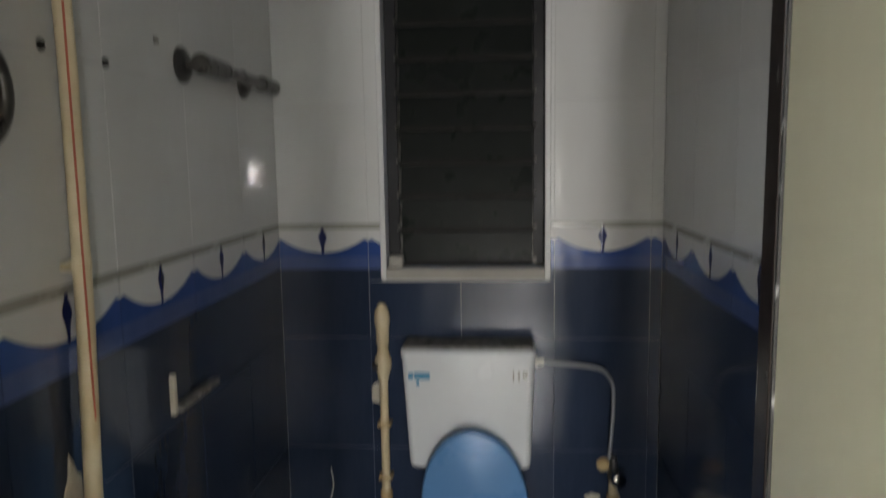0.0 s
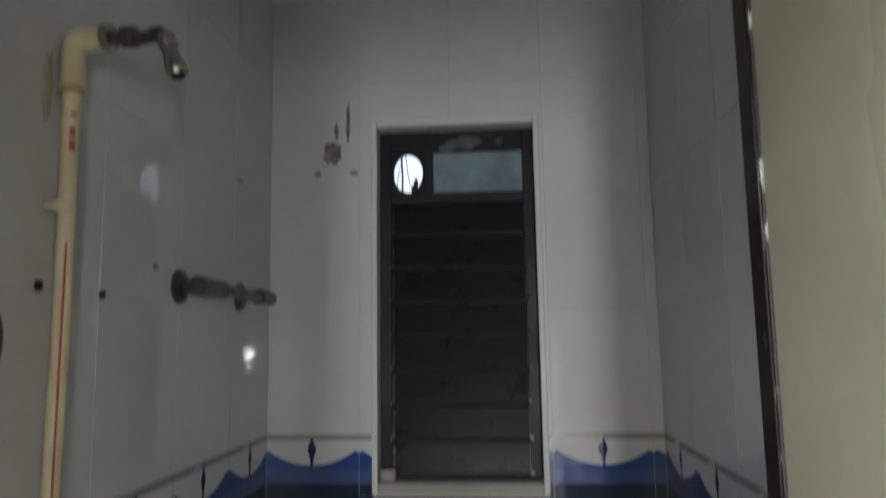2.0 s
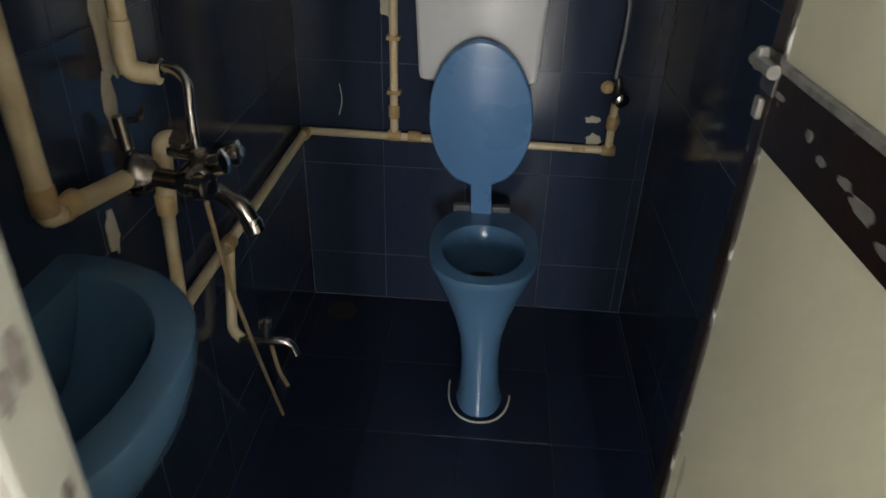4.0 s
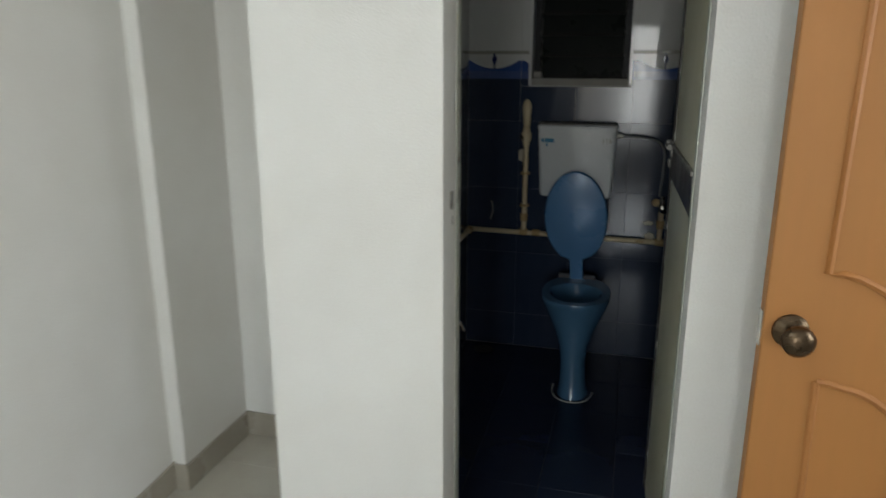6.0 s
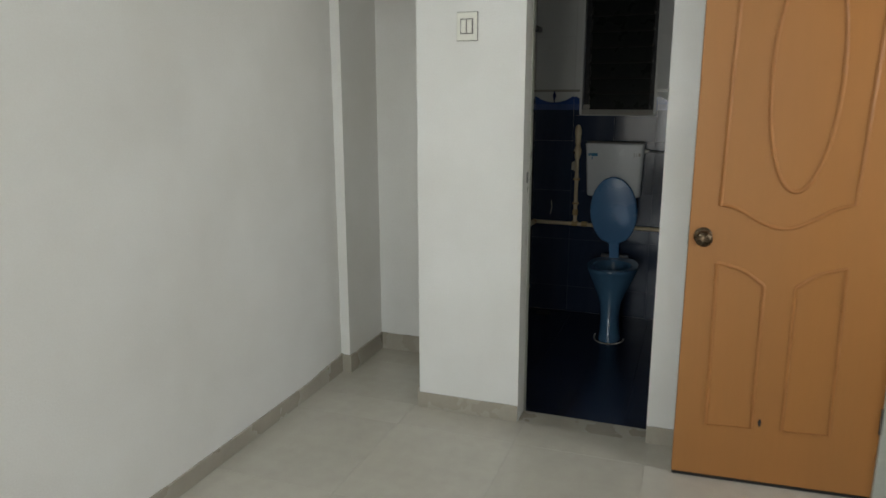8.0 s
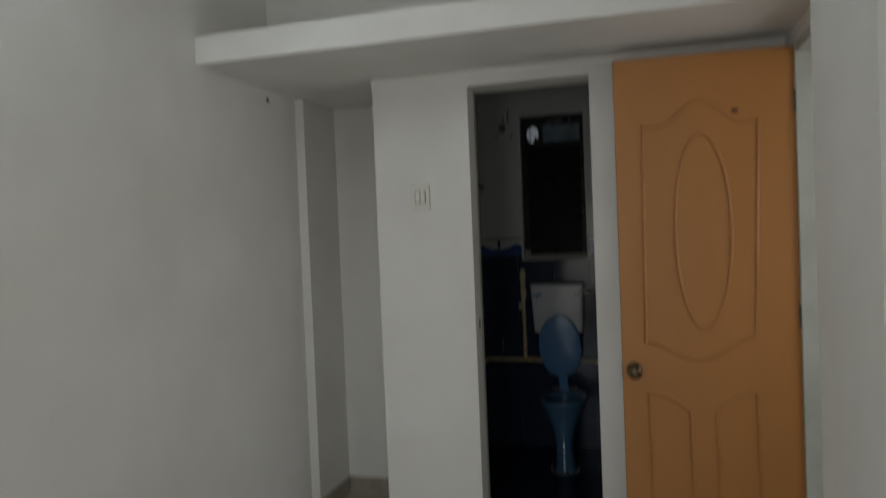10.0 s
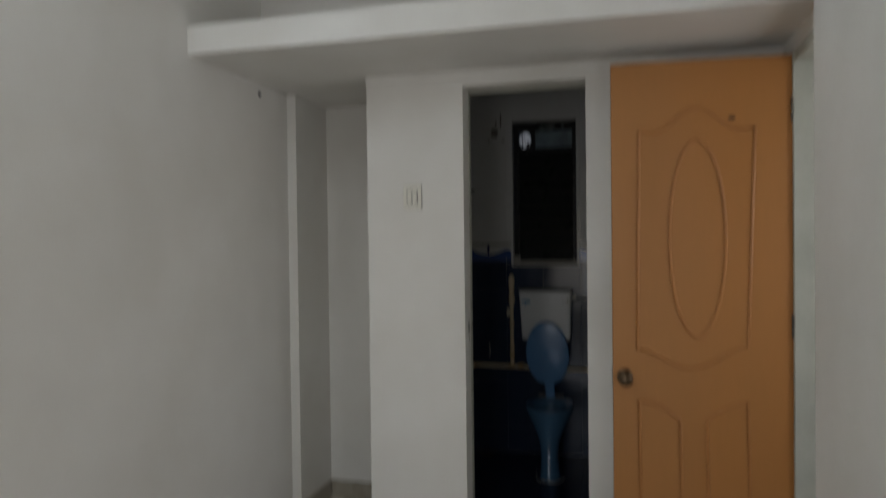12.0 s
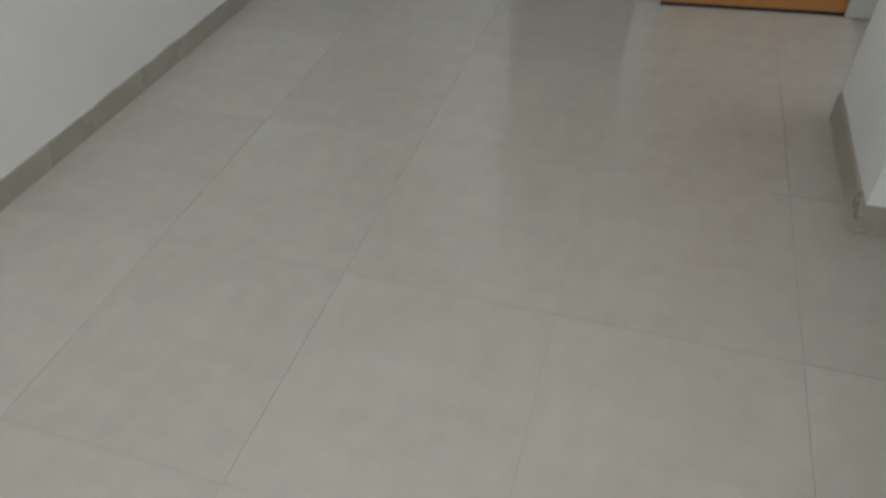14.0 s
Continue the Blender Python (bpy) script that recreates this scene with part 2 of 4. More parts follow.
def box(bm, x0, x1, y0, y1, z0, z1, bevel=0.0, seg=2, m=None):
    v = [bm.verts.new((x, y, z)) for z in (z0, z1) for x, y in ((x0, y0), (x1, y0), (x1, y1), (x0, y1))]
    fs = [bm.faces.new([v[i] for i in q]) for q in ((3, 2, 1, 0), (4, 5, 6, 7), (0, 1, 5, 4), (1, 2, 6, 5), (2, 3, 7, 6), (3, 0, 4, 7))]
    if bevel:
        es = list({e for f in fs for e in f.edges})
        r = bmesh.ops.bevel(bm, geom=es, offset=bevel, segments=seg, profile=0.5, affect="EDGES")
        v = list({w for f in r["faces"] for w in f.verts} | {w for w in v if w.is_valid})
    if m is not None:
        bmesh.ops.transform(bm, matrix=m, verts=v)
    return bm


def boxes(*specs, bevel=0.0):
    bm = bmesh.new()
    for s in specs:
        box(bm, *s, bevel=bevel)
    return bm


def sweep(bm, pts, radius, seg=10, caps=True, flat=1.0):
    """A round bar along pts; radius is one number or one for each point."""
    pts = [Vector(p) for p in pts]
    rad = radius if isinstance(radius, (list, tuple)) else [radius] * len(pts)
    rings, side = [], None
    for i, p in enumerate(pts):
        a, b = pts[max(i - 1, 0)], pts[min(i + 1, len(pts) - 1)]
        d = (b - a).normalized()
        if side is None:
            side = d.orthogonal().normalized()
        else:
            side = (side - d * side.dot(d)).normalized()
        up = d.cross(side)
        rings.append([bm.verts.new(p + (side * math.cos(k) + up * math.sin(k) * flat) * rad[i]) for k in (2 * math.pi * j / seg for j in range(seg))])
    for r, s in zip(rings, rings[1:]):
        for j in range(seg):
            bm.faces.new((r[j], r[(j + 1) % seg], s[(j + 1) % seg], s[j]))
    if caps:
        bm.faces.new(rings[0][::-1])
        bm.faces.new(rings[-1])
    return bm


def bent(pts, r, n=5):
    """The line pts with its corners rounded by about r."""
    pts = [Vector(p) for p in pts]
    out = [pts[0]]
    for a, p, b in zip(pts, pts[1:], pts[2:]):
        u, w = (a - p), (b - p)
        k = min(r, u.length * 0.45, w.length * 0.45)
        s, e = p + u.normalized() * k, p + w.normalized() * k
        for i in range(n + 1):
            t = i / n
            out.append(s * (1 - t) ** 2 + p * 2 * t * (1 - t) + e * t * t)
    return out + [pts[-1]]


def rings(bm, loops, cap_first=True, cap_last=True):
    """A skin over rings of points."""
    vs = [[bm.verts.new(p) for p in lp] for lp in loops]
    for r, s in zip(vs, vs[1:]):
        for j in range(len(r)):
            bm.faces.new((r[j], r[(j + 1) % len(r)], s[(j + 1) % len(s)], s[j]))
    if cap_first:
        bm.faces.new(vs[0][::-1])
    if cap_last:
        bm.faces.new(vs[-1])
    return bm


def lathe(bm, at, axis, profile, seg=20):
    """A turned shape: profile rows of (way along the axis, radius)."""
    at, axis = Vector(at), Vector(axis).normalized()
    s = axis.orthogonal().normalized()
    u = axis.cross(s)
    return rings(bm, [[at + axis * d + (s * math.cos(k) + u * math.sin(k)) * max(r, 0.0004) for k in (2 * math.pi * j / seg for j in range(seg))] for d, r in profile])


def blob(bm, at, normal, w, h, t, seed, n=18):
    """A thin uneven patch smeared on a wall, w wide and h high."""
    rnd = random.Random(seed)
    at, normal = Vector(at), Vector(normal)
    u = Vector((0, 0, 1)).cross(normal).normalized()
    k = [1 + rnd.uniform(-0.2, 0.2) for _ in range(n)]
    def ring(f, d):
        return [at + normal * d + u * (math.cos(2 * math.pi * j / n) * w / 2 * k[j] * f) + Vector((0, 0, math.sin(2 * math.pi * j / n) * h / 2 * k[j] * f)) for j in range(n)]
    return rings(bm, [ring(1, -0.001), ring(0.97, t * 0.6), ring(0.8, t), ring(0.3, t * 1.15)])


# ---- plan ----
XL, XR, XC = -0.735, 1.525, 1.42          # bedroom's walls and the column's face
YS, H = -4.5, 2.92                        # its far end and height
BX0, BX1, BY0, BY1 = -0.157, 0.917, 0.148, 1.945  # bathroom
BZ, BH = -0.097, 2.652
DX0, DX1, DH = 0.237, 0.766, 2.102         # bathroom's doorway
NX, NY = -0.211, 0.62                     # niche
EY0, EY1 = -0.9, -0.165                   # entrance in the side wall
LOFT = (-0.58, 2.17, 2.282)
T = 0.15
WX0, WX1, WZ0, WZ1 = 0.148, 0.601, 1.255, 2.272  # bathroom's window

# ---- bedroom's shell ----
structure("wall_north", boxes(
    (NX, DX0, 0, BY0, -0.1, DH), (DX1, XR + T, 0, BY0, -0.1, DH), (NX, XR + T, 0, BY0, DH, H + 0.1), (XL, NX, 0, BY0, 2.172, H + 0.1)), M_WALL, "off-white painted wall with a bathroom doorway")
structure("wall_niche", boxes((XL - T, NX, NY, NY + T, -0.1, 2.3), (NX, BX0 - 0.0012, BY0, NY + T, -0.1, 2.3), (XL, NX, BY0, NY, 2.175, 2.3)), M_WALL,
          "off-white painted back of the wall recess")
structure("wall_west", boxes((XL - T, XL, YS, NY, -0.1, H + 0.1), (XL, -0.687, 0.245, NY, -0.1, 2.174)), M_WALL, "off-white painted long wall")
y0, y1, z0, z1 = WIN_E
structure("wall_east", boxes(
    (XR, XR + T, YS, y0, -0.1, H + 0.1), (XR, XR + T, y1, EY0, -0.1, H + 0.1), (XR, XR + T, y0, y1, -0.1, z0), (XR, XR + T, y0, y1, z1, H + 0.1),
    (XR, XR + T, EY0, EY1, 2.11, H + 0.1), (XR, XR + T, EY1, 0, -0.1, H + 0.1),
    (XC, XR, -1.43, EY0 + 0.01, -0.1, H + 0.1)), M_WALL, "off-white painted wall with a column and entrance")
structure("window_2", boxes((XR + 0.09, XR + 0.12, y0, y0 + 0.04, z0, z1), (XR + 0.09, XR + 0.12, y1 - 0.04, y1, z0, z1),
                            (XR + 0.09, XR + 0.12, y0 + 0.04, y1 - 0.04, z0, z0 + 0.04), (XR + 0.09, XR + 0.12, y0 + 0.04, y1 - 0.04, z1 - 0.04, z1)), M_STONE, "plain window frame beside the walk")
structure("wall_beam", boxes((1.49, XR, YS, -1.43, 2.235, H + 0.05), bevel=0.004), M_WALL, "off-white painted beam along the wall")
x0, x1, z2, z3 = WIN_S
xm = (x0 + x1) / 2
structure("window_3", boxes((x0, x0 + 0.04, YS - 0.12, YS - 0.08, z2, z3), (x1 - 0.04, x1, YS - 0.12, YS - 0.08, z2, z3), (xm - 0.09, xm + 0.09, YS - 0.12, YS - 0.03, z2, z3),
                            (x0 + 0.04, xm - 0.09, YS - 0.12, YS - 0.08, z2, z2 + 0.04), (xm + 0.09, x1 - 0.04, YS - 0.12, YS - 0.08, z2, z2 + 0.04),
                            (x0 + 0.04, xm - 0.09, YS - 0.12, YS - 0.08, z3 - 0.04, z3), (xm + 0.09, x1 - 0.04, YS - 0.12, YS - 0.08, z3 - 0.04, z3)), M_STONE, "plain two-light window frame in the end wall")
structure("wall_south", boxes((XL - T, x0, YS - T, YS, -0.1, H + 0.1), (x1, XR + T, YS - T, YS, -0.1, H + 0.1), (x0, x1, YS - T, YS, -0.1, z2), (x0, x1, YS - T, YS, z3, H + 0.1)), M_WALL, "off-white painted end wall")
structure("ceiling", boxes((XL - T, XR + T, YS - T, BY0, H, H + 0.12)), M_CEIL, "white painted ceiling")
# unseen passage walls; the window opening is added for the fill lamp
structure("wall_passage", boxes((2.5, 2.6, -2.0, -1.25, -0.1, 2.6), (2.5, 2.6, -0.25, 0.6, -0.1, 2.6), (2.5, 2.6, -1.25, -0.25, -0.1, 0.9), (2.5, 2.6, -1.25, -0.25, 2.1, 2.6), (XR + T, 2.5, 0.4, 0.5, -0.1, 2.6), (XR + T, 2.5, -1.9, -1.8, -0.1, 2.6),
                                (XR + T, 2.6, -1.9, 0.5, 2.6, 2.7)), M_WALL, "added plain passage walls, unseen, with an opening for the fill lamp")
structure("loft_fillet", boxes((NX, XR, -0.012, 0, 2.13, LOFT[1]), bevel=0.003), M_WALL, "painted plaster band under the loft")


def cornice(path):
    """Plaster cornice: a stepped cove run along the path with mitred corners, the room on its right-hand side."""
    prof = [(0, 0.102), (0.01, 0.102), (0.014, 0.097), (0.01, 0.091), (0.012, 0.088), (0.022, 0.085), (0.028, 0.077), (0.022, 0.07), (0.026, 0.066),
            (0.036, 0.062), (0.038, 0.05), (0.048, 0.036), (0.062, 0.029), (0.06, 0.023), (0.064, 0.02), (0.076, 0.019), (0.074, 0.013), (0.078, 0.01), (0.09, 0.009), (0.094, 0.004), (0.094, 0), (0, 0)]
    bm = bmesh.new()
    p = [Vector(q) for q in path]
    loops = []
    for i, q in enumerate(p):
        d0 = (q - p[i - 1]).normalized() if i else (p[1] - q).normalized()
        d1 = (p[i + 1] - q).normalized() if i < len(p) - 1 else d0
        n0, n1 = Vector((d0.y, -d0.x)), Vector((d1.y, -d1.x))
        b = (n0 + n1) / (1 + n0.dot(n1))
        loops.append([(q.x + b.x * o, q.y + b.y * o, H - dz) for o, dz in prof])
    return rings(bm, loops)


structure("cornice", cornice([(XL, YS), (XL, 0), (XR, 0), (XR, EY0), (XC, EY0), (XC, -1.43), (1.49, -1.43), (1.49, YS)]), M_PLASTER,
          "white moulded plaster cornice round the ceiling")

sk, skt = 0.07, 0.09


def ragged_run(a, b, sides, step=0.035, wobble=0.0022, seed=0):
    """A bar from a to b along the x or y axis; sides(t) gives its rectangle (across0, across1, z0, z1), and its upper edge wavers as the paint line does."""
    along = 0 if abs(b[0] - a[0]) > abs(b[1] - a[1]) else 1
    n = max(2, int((Vector(b) - Vector(a)).length / step))
    loops = []
    for i in range(n + 1):
        u = a[along] + (b[along] - a[along]) * i / n
        c0, c1, z0, z1 = sides(i / n)
        z1 += wobble * (noise.noise((u * 9 + seed * 7, seed, 0)) + 0.7 * noise.noise((u * 37, seed, 5)))
        loops.append([(u, c, z) if along == 0 else (c, u, z) for c, z in ((c0, z0), (c1, z0), (c1, z1), (c0, z1))])
    return rings(bmesh.new(), loops)


for k, (name, a, b, c0, c1, h) in enumerate((
        ("baseboard_2", (XL, 0), (-0.678, 0), 0.237, 0.245, skt), ("baseboard_3", (0, 0.245), (0, NY), -0.687, -0.678, skt),
        ("baseboard_4", (-0.687, 0), (NX, 0), NY - 0.009, NY, skt), ("baseboard_5", (NX, 0), (DX0, 0), -0.008, 0, sk),
        ("baseboard_6", (DX1, 0), (XR, 0), -0.008, 0, sk), ("baseboard_7", (0, -1.438), (0, EY0), XC - 0.008, XC, sk + 0.015),
        ("baseboard_8", (XC, 0), (XR - 0.008, 0), -1.438, -1.43, sk + 0.015), ("baseboard_9", (0, YS), (0, -1.438), XR - 0.008, XR, sk + 0.015),
        ("baseboard_10", (0, -0.004), (0, NY), NX - 0.009, NX, skt))):
    structure(name, ragged_run(a, b, lambda t: (c0, c1, 0, h), seed=k), M_SKIRT, "taupe tile skirting with an uneven paint line")
structure("baseboard_1", ragged_run((0, YS), (0, 0.245), lambda t: (XL, XL + 0.009, 0, 0.066 + 0.028 * max(0.0, (t - 0.93) / 0.07)), wobble=0.0035, seed=11), M_SKIRT,
          "taupe tile skirting with an uneven paint line")

structure("loft_slab", ragged_run((XL, 0), (XR, 0), lambda t: (LOFT[0], 0, LOFT[1], LOFT[2]), step=0.05, wobble=0.004, seed=21), M_WALL,
          "white painted concrete loft shelf across the room")
# entrance frame, its hinge side shows beside the open leaf
fr = structure("door_frame_1", boxes((XR - 0.004, XR + 0.1, EY1 - 0.02, EY1 + 0.06, 0, 2.11), (XR + 0.03, XR + 0.1, EY0, EY0 + 0.05, 0, 2.11),
                                     (XR, XR + 0.1, EY0, EY1 - 0.02, 2.07, 2.11), bevel=0.004), M_STONE, "grey-green painted entrance door frame")

# ---- bathroom's shell ----
structure("bathroom_ceiling", boxes((BX0 - 0.02, BX1 + 0.02, BY0, BY1 + 0.02, BH, BH + 0.1)), M_BCEIL, "painted bathroom ceiling with bluish bounced light in its colour")
bath_n = structure("bathroom_wall_north", boxes(
    (BX0 - 0.1, WX0, BY1 + 0.0012, BY1 + T, -0.2, BH), (WX1, BX1 + 0.1, BY1 + 0.0012, BY1 + T, -0.2, BH),
    (WX0, WX1, BY1 + 0.0012, BY1 + T, -0.2, WZ0), (WX0, WX1, BY1 + 0.0012, BY1 + T, WZ1, BH)), M_GROUT, "tiled bathroom wall, white over deep blue")
bath_w = structure("bathroom_wall_west", boxes((NX, BX0 - 0.0012, NY + T, BY1 + 0.0012, -0.2, BH), (NX + 0.02, BX0 - 0.0012, BY0, NY + T, 2.3, BH)), M_GROUT, "tiled bathroom wall, white over deep blue")
bath_e = structure("bathroom_wall_east", boxes((BX1 + 0.0012, BX1 + T, BY0, BY1 + 0.0012, -0.2, BH)), M_GROUT, "tiled bathroom wall, white over deep blue")
for wall, spec in ((bath_n, (BX0, BX1, BY1 + 0.0006, BY1 + 0.002, BZ, 1.07)), (bath_w, (BX0 - 0.002, BX0 - 0.0006, BY0, BY1, BZ, 1.07)),
                   (bath_e, (BX1 + 0.0006, BX1 + 0.002, BY0, BY1, BZ, 1.07))):
    part("grout", boxes(spec), M_GROUT_B, wall, "blue-grey joints between the tiles")
bath_floor = structure("bathroom_floor", boxes((BX0 - 0.01, BX1 + 0.01, BY0 - 0.002, BY1 + 0.01, -0.2, BZ - 0.0015)), M_GROUT_D, "dark blue tiled bathroom floor")
JY = BY0 - 0.032
structure("door_frame_2", boxes((DX0 - 0.002, DX0 + 0.002, JY, BY0 + 0.005, -0.06, DH), (DX1 - 0.002, DX1 + 0.002, JY, BY0 + 0.005, -0.06, DH),
                                (DX0 + 0.002, DX1 - 0.002, JY, BY0 + 0.005, DH - 0.006, DH + 0.002), bevel=0.001), M_STONE,
          "grey-green stone lining of the bathroom doorway")
structure("threshold", boxes((DX0, DX1, 0.0, JY, -0.2, -0.002), (DX0 + 0.001, DX1 - 0.001, JY, BY0 - 0.002, -0.2, -0.02)), M_SKIRT, "taupe stone threshold")
# added wall: keeps bare sky from the louvres and exhaust hole
structure("outside_sky_screen", boxes((-1.6, 2.4, 3.6, 3.75, -1.5, 3.2)), M_OUT, "added wall outside the window that dims the sky")

# ---- bathroom's window ----
win = thing("window_1", ((WX0 + WX1) / 2, BY1 + 0.05, WZ0), "narrow louvred bathroom window with flaking black frame and grimy glass", "window")
win["kind"] = "structure"
WY = BY1 + 0.055
part("window_frame", boxes((WX0 + 0.004, WX0 + 0.036, WY, WY + 0.03, WZ0 + 0.004, WZ1 - 0.012), (WX1 - 0.034, WX1 - 0.004, WY, WY + 0.03, WZ0 + 0.004, WZ1 - 0.012),
                           (WX0 + 0.036, WX1 - 0.034, WY, WY + 0.03, 2.198, WZ1 - 0.012), (WX0 + 0.036, WX1 - 0.034, WY, WY + 0.03, 2.046, 2.076),
                           (WX0 + 0.036, WX1 - 0.034, WY, WY + 0.03, WZ0 + 0.004, WZ0 + 0.03), (0.285, 0.307, WY, WY + 0.03, 2.076, 2.198), bevel=0.002), M_BLACKFRAME, win)


def holed_plate(x0, x1, z0, z1, y0, y1, cx, cz, r, rz, n=32):
    """A plate with a round hole through it."""
    bm = bmesh.new()
    def edge(k):
        c, s = math.cos(k), math.sin(k)
        f = min([(x1 - cx) / c if c > 1e-6 else (x0 - cx) / c if c < -1e-6 else 9, (z1 - cz) / s if s > 1e-6 else (z0 - cz) / s if s < -1e-6 else 9])
        return cx + c * f, cz + s * f
    ks = [2 * math.pi * (j + 0.5) / n for j in range(n)]
    a = [(edge(k)[0], y0, edge(k)[1]) for k in ks]
    b = [(cx + r * math.cos(k), y0, cz + rz * math.sin(k)) for k in ks]
    c = [(q[0], y1, q[2]) for q in b]
    d = [(q[0], y1, q[2]) for q in a]
    loops = [[bm.verts.new(p) for p in lp] for lp in (a, b, c, d)]
    for p, q in zip(loops, loops[1:] + loops[:1]):
        for j in range(n):
            bm.faces.new((p[j], p[(j + 1) % n], q[(j + 1) % n], q[j]))
    return bm


part("fan_board", holed_plate(WX0 + 0.036, 0.285, 2.076, 2.198, WY + 0.006, WY + 0.014, 0.234, 2.137, 0.043, 0.057), M_BLACKFRAME, win, "black board with a round exhaust hole")
bm = bmesh.new()
sweep(bm, bent([(0.214, WY + 0.02, 2.07), (0.216, WY + 0.02, 2.13), (0.212, WY + 0.02, 2.2)], 0.02), 0.003, 6)
sweep(bm, bent([(0.224, WY + 0.024, 2.2), (0.232, WY + 0.022, 2.13), (0.25, WY + 0.02, 2.07)], 0.02), 0.0014, 6)
sweep(bm, bent([(0.218, WY + 0.022, 2.2), (0.202, WY + 0.024, 2.14), (0.198, WY + 0.022, 2.07)], 0.02), 0.0012, 6)
for x, w, h in ((0.255, 0.014, 0.05), (0.27, 0.012, 0.036), (0.246, 0.01, 0.028)):
    blob(bm, (x, WY + 0.022, 2.078 + h / 2), (0, -1, 0), w, h, 0.002, int(x * 1000))
part("dangling_wire", bm, M_BLACKFRAME, win)
part("pane", boxes((0.307, WX1 - 0.034, WY + 0.012, WY + 0.017, 2.076, 2.198)), M_PANE, win, "dusty grey frosted pane")
bm = bmesh.new()
blob(bm, (0.4, WY - 0.001, 2.222), (0, -1, 0), 0.1, 0.036, 0.003, 5)
blob(bm, (0.35, WY - 0.001, 2.208), (0, -1, 0), 0.05, 0.02, 0.003, 6)
blob(bm, (0.5, WY - 0.001, 2.225), (0, -1, 0), 0.024, 0.02, 0.003, 7)
part("old_paper", bm, M_PANE, win, "torn grey paper scraps")
for i in range(8):
    zc = 2.0 - i * 0.0962
    m = Matrix.Translation((0, WY + 0.014, zc)) @ Matrix.Rotation(radians(-13), 4, "X")
    part("louvre", box(bmesh.new(), WX0 + 0.03, WX1 - 0.03, -0.0028, 0.0028, -0.054, 0.054, m=m), M_LOUVRE, win)
    # dark strip on the slat's lower edge stands for the shadowed gap
    part("louvre_gap_shadow", box(bmesh.new(), WX0 + 0.036, WX1 - 0.034, -0.0075, -0.003, -0.055, -0.043, bevel=0.001, m=m), M_DARKHOLE, win)
    for x in (WX0 + 0.03, WX1 - 0.036):
        part("louvre_clip", box(bmesh.new(), x, x + 0.012, -0.006, 0.006, -0.05, 0.03, m=m), M_DULL, win)
structure("trim_1", boxes((WX0 - 0.012, WX0 + 0.004, BY1 - 0.008, WY + 0.04, WZ0 - 0.012, WZ1 + 0.012), (WX1 - 0.004, WX1 + 0.012, BY1 - 0.008, WY + 0.04, WZ0 - 0.012, WZ1 + 0.012),
                          (WX0 + 0.004, WX1 - 0.004, BY1 - 0.008, WY + 0.04, WZ1 - 0.012, WZ1 + 0.012), bevel=0.003), M_WTILE, "white stone lining round the window")
structure("sill_1", boxes((WX0 + 0.004, WX1 - 0.004, BY1 - 0.012, WY + 0.04, WZ0 - 0.014, WZ0 + 0.018), bevel=0.003), M_CONCRETE, "dirty grey window sill")
bm = box(bmesh.new(), WX0 + 0.008, WX0 + 0.05, BY1 + 0.002, BY1 + 0.04, WZ0 + 0.018, WZ0 + 0.05, bevel=0.008)
tagged(part("mortar_lump", bm, M_CONCRETE), "grey lump of mortar on the window sill", "mortar")

# ---- bathroom door, open inwards ----
P0, P1 = Vector((0.768, 0.158, 0)), Vector((0.754, 0.772, 0))
du = (P1 - P0).normalized()
door_m = Matrix(((du.x, du.y, 0, P0.x), (du.y, -du.x, 0, P0.y), (0, 0, 1, 0), (0, 0, 0, 1)))  # u along the leaf, second axis away from the room's middle
L = (P1 - P0).length
bdoor = thing("bathroom_door", (P0.x, P0.y, -0.06), "open cream laminate bathroom door with chipped dark edging", "door")


def on_door(u0, u1, w0, w1, z0, z1, bevel=0.0):
    return box(bmesh.new(), u0, u1, w0, w1, z0, z1, bevel=bevel, m=door_m)


part("leaf", on_door(0, L - 0.003, 0, 0.03, -0.06, 2.085), M_CREAM, bdoor)
part("edge_strip", on_door(L - 0.034, L, -0.005, 0.034, -0.06, 2.1, 0.002), M_EDGE2, bdoor, "chipped dark brown edging")
part("flaked_edge", on_door(L - 0.039, L - 0.034, -0.0035, 0.0, -0.06, 2.06, 0.0006), M_FLAKED, bdoor, "flaking pale edge of the strip")
part("top_rail", on_door(0, L - 0.034, -0.005, 0.034, 2.06, 2.1, 0.002), M_EDGE2, bdoor, "chipped dark brown edging")
part("middle_rail", on_door(0, L - 0.034, -0.004, 0.0, 1.008, 1.1, 0.0015), M_EDGE, bdoor, "scuffed dark brown band")
part("beading", on_door(0, L - 0.034, -0.009, 0.0, 1.1, 1.112, 0.003), M_SMEARED, bdoor, "worn grey beading")
bolt = part("bolt_plate", on_door(L - 0.045, L - 0.002, -0.009, -0.005, 1.07, 1.118, 0.001), M_DULL, bdoor, "worn grey metal bolt plate")
part("bolt_barrel", sweep(bmesh.new(), [door_m @ Vector((L - 0.05, -0.015, 1.1)), door_m @ Vector((L + 0.012, -0.015, 1.1))], 0.0085, 12), M_SMEARED, bolt, "paint-smeared bolt")
part("bolt_keeper", on_door(L - 0.01, L + 0.004, -0.022, -0.006, 1.09, 1.118, 0.005), M_SMEARED, bolt)
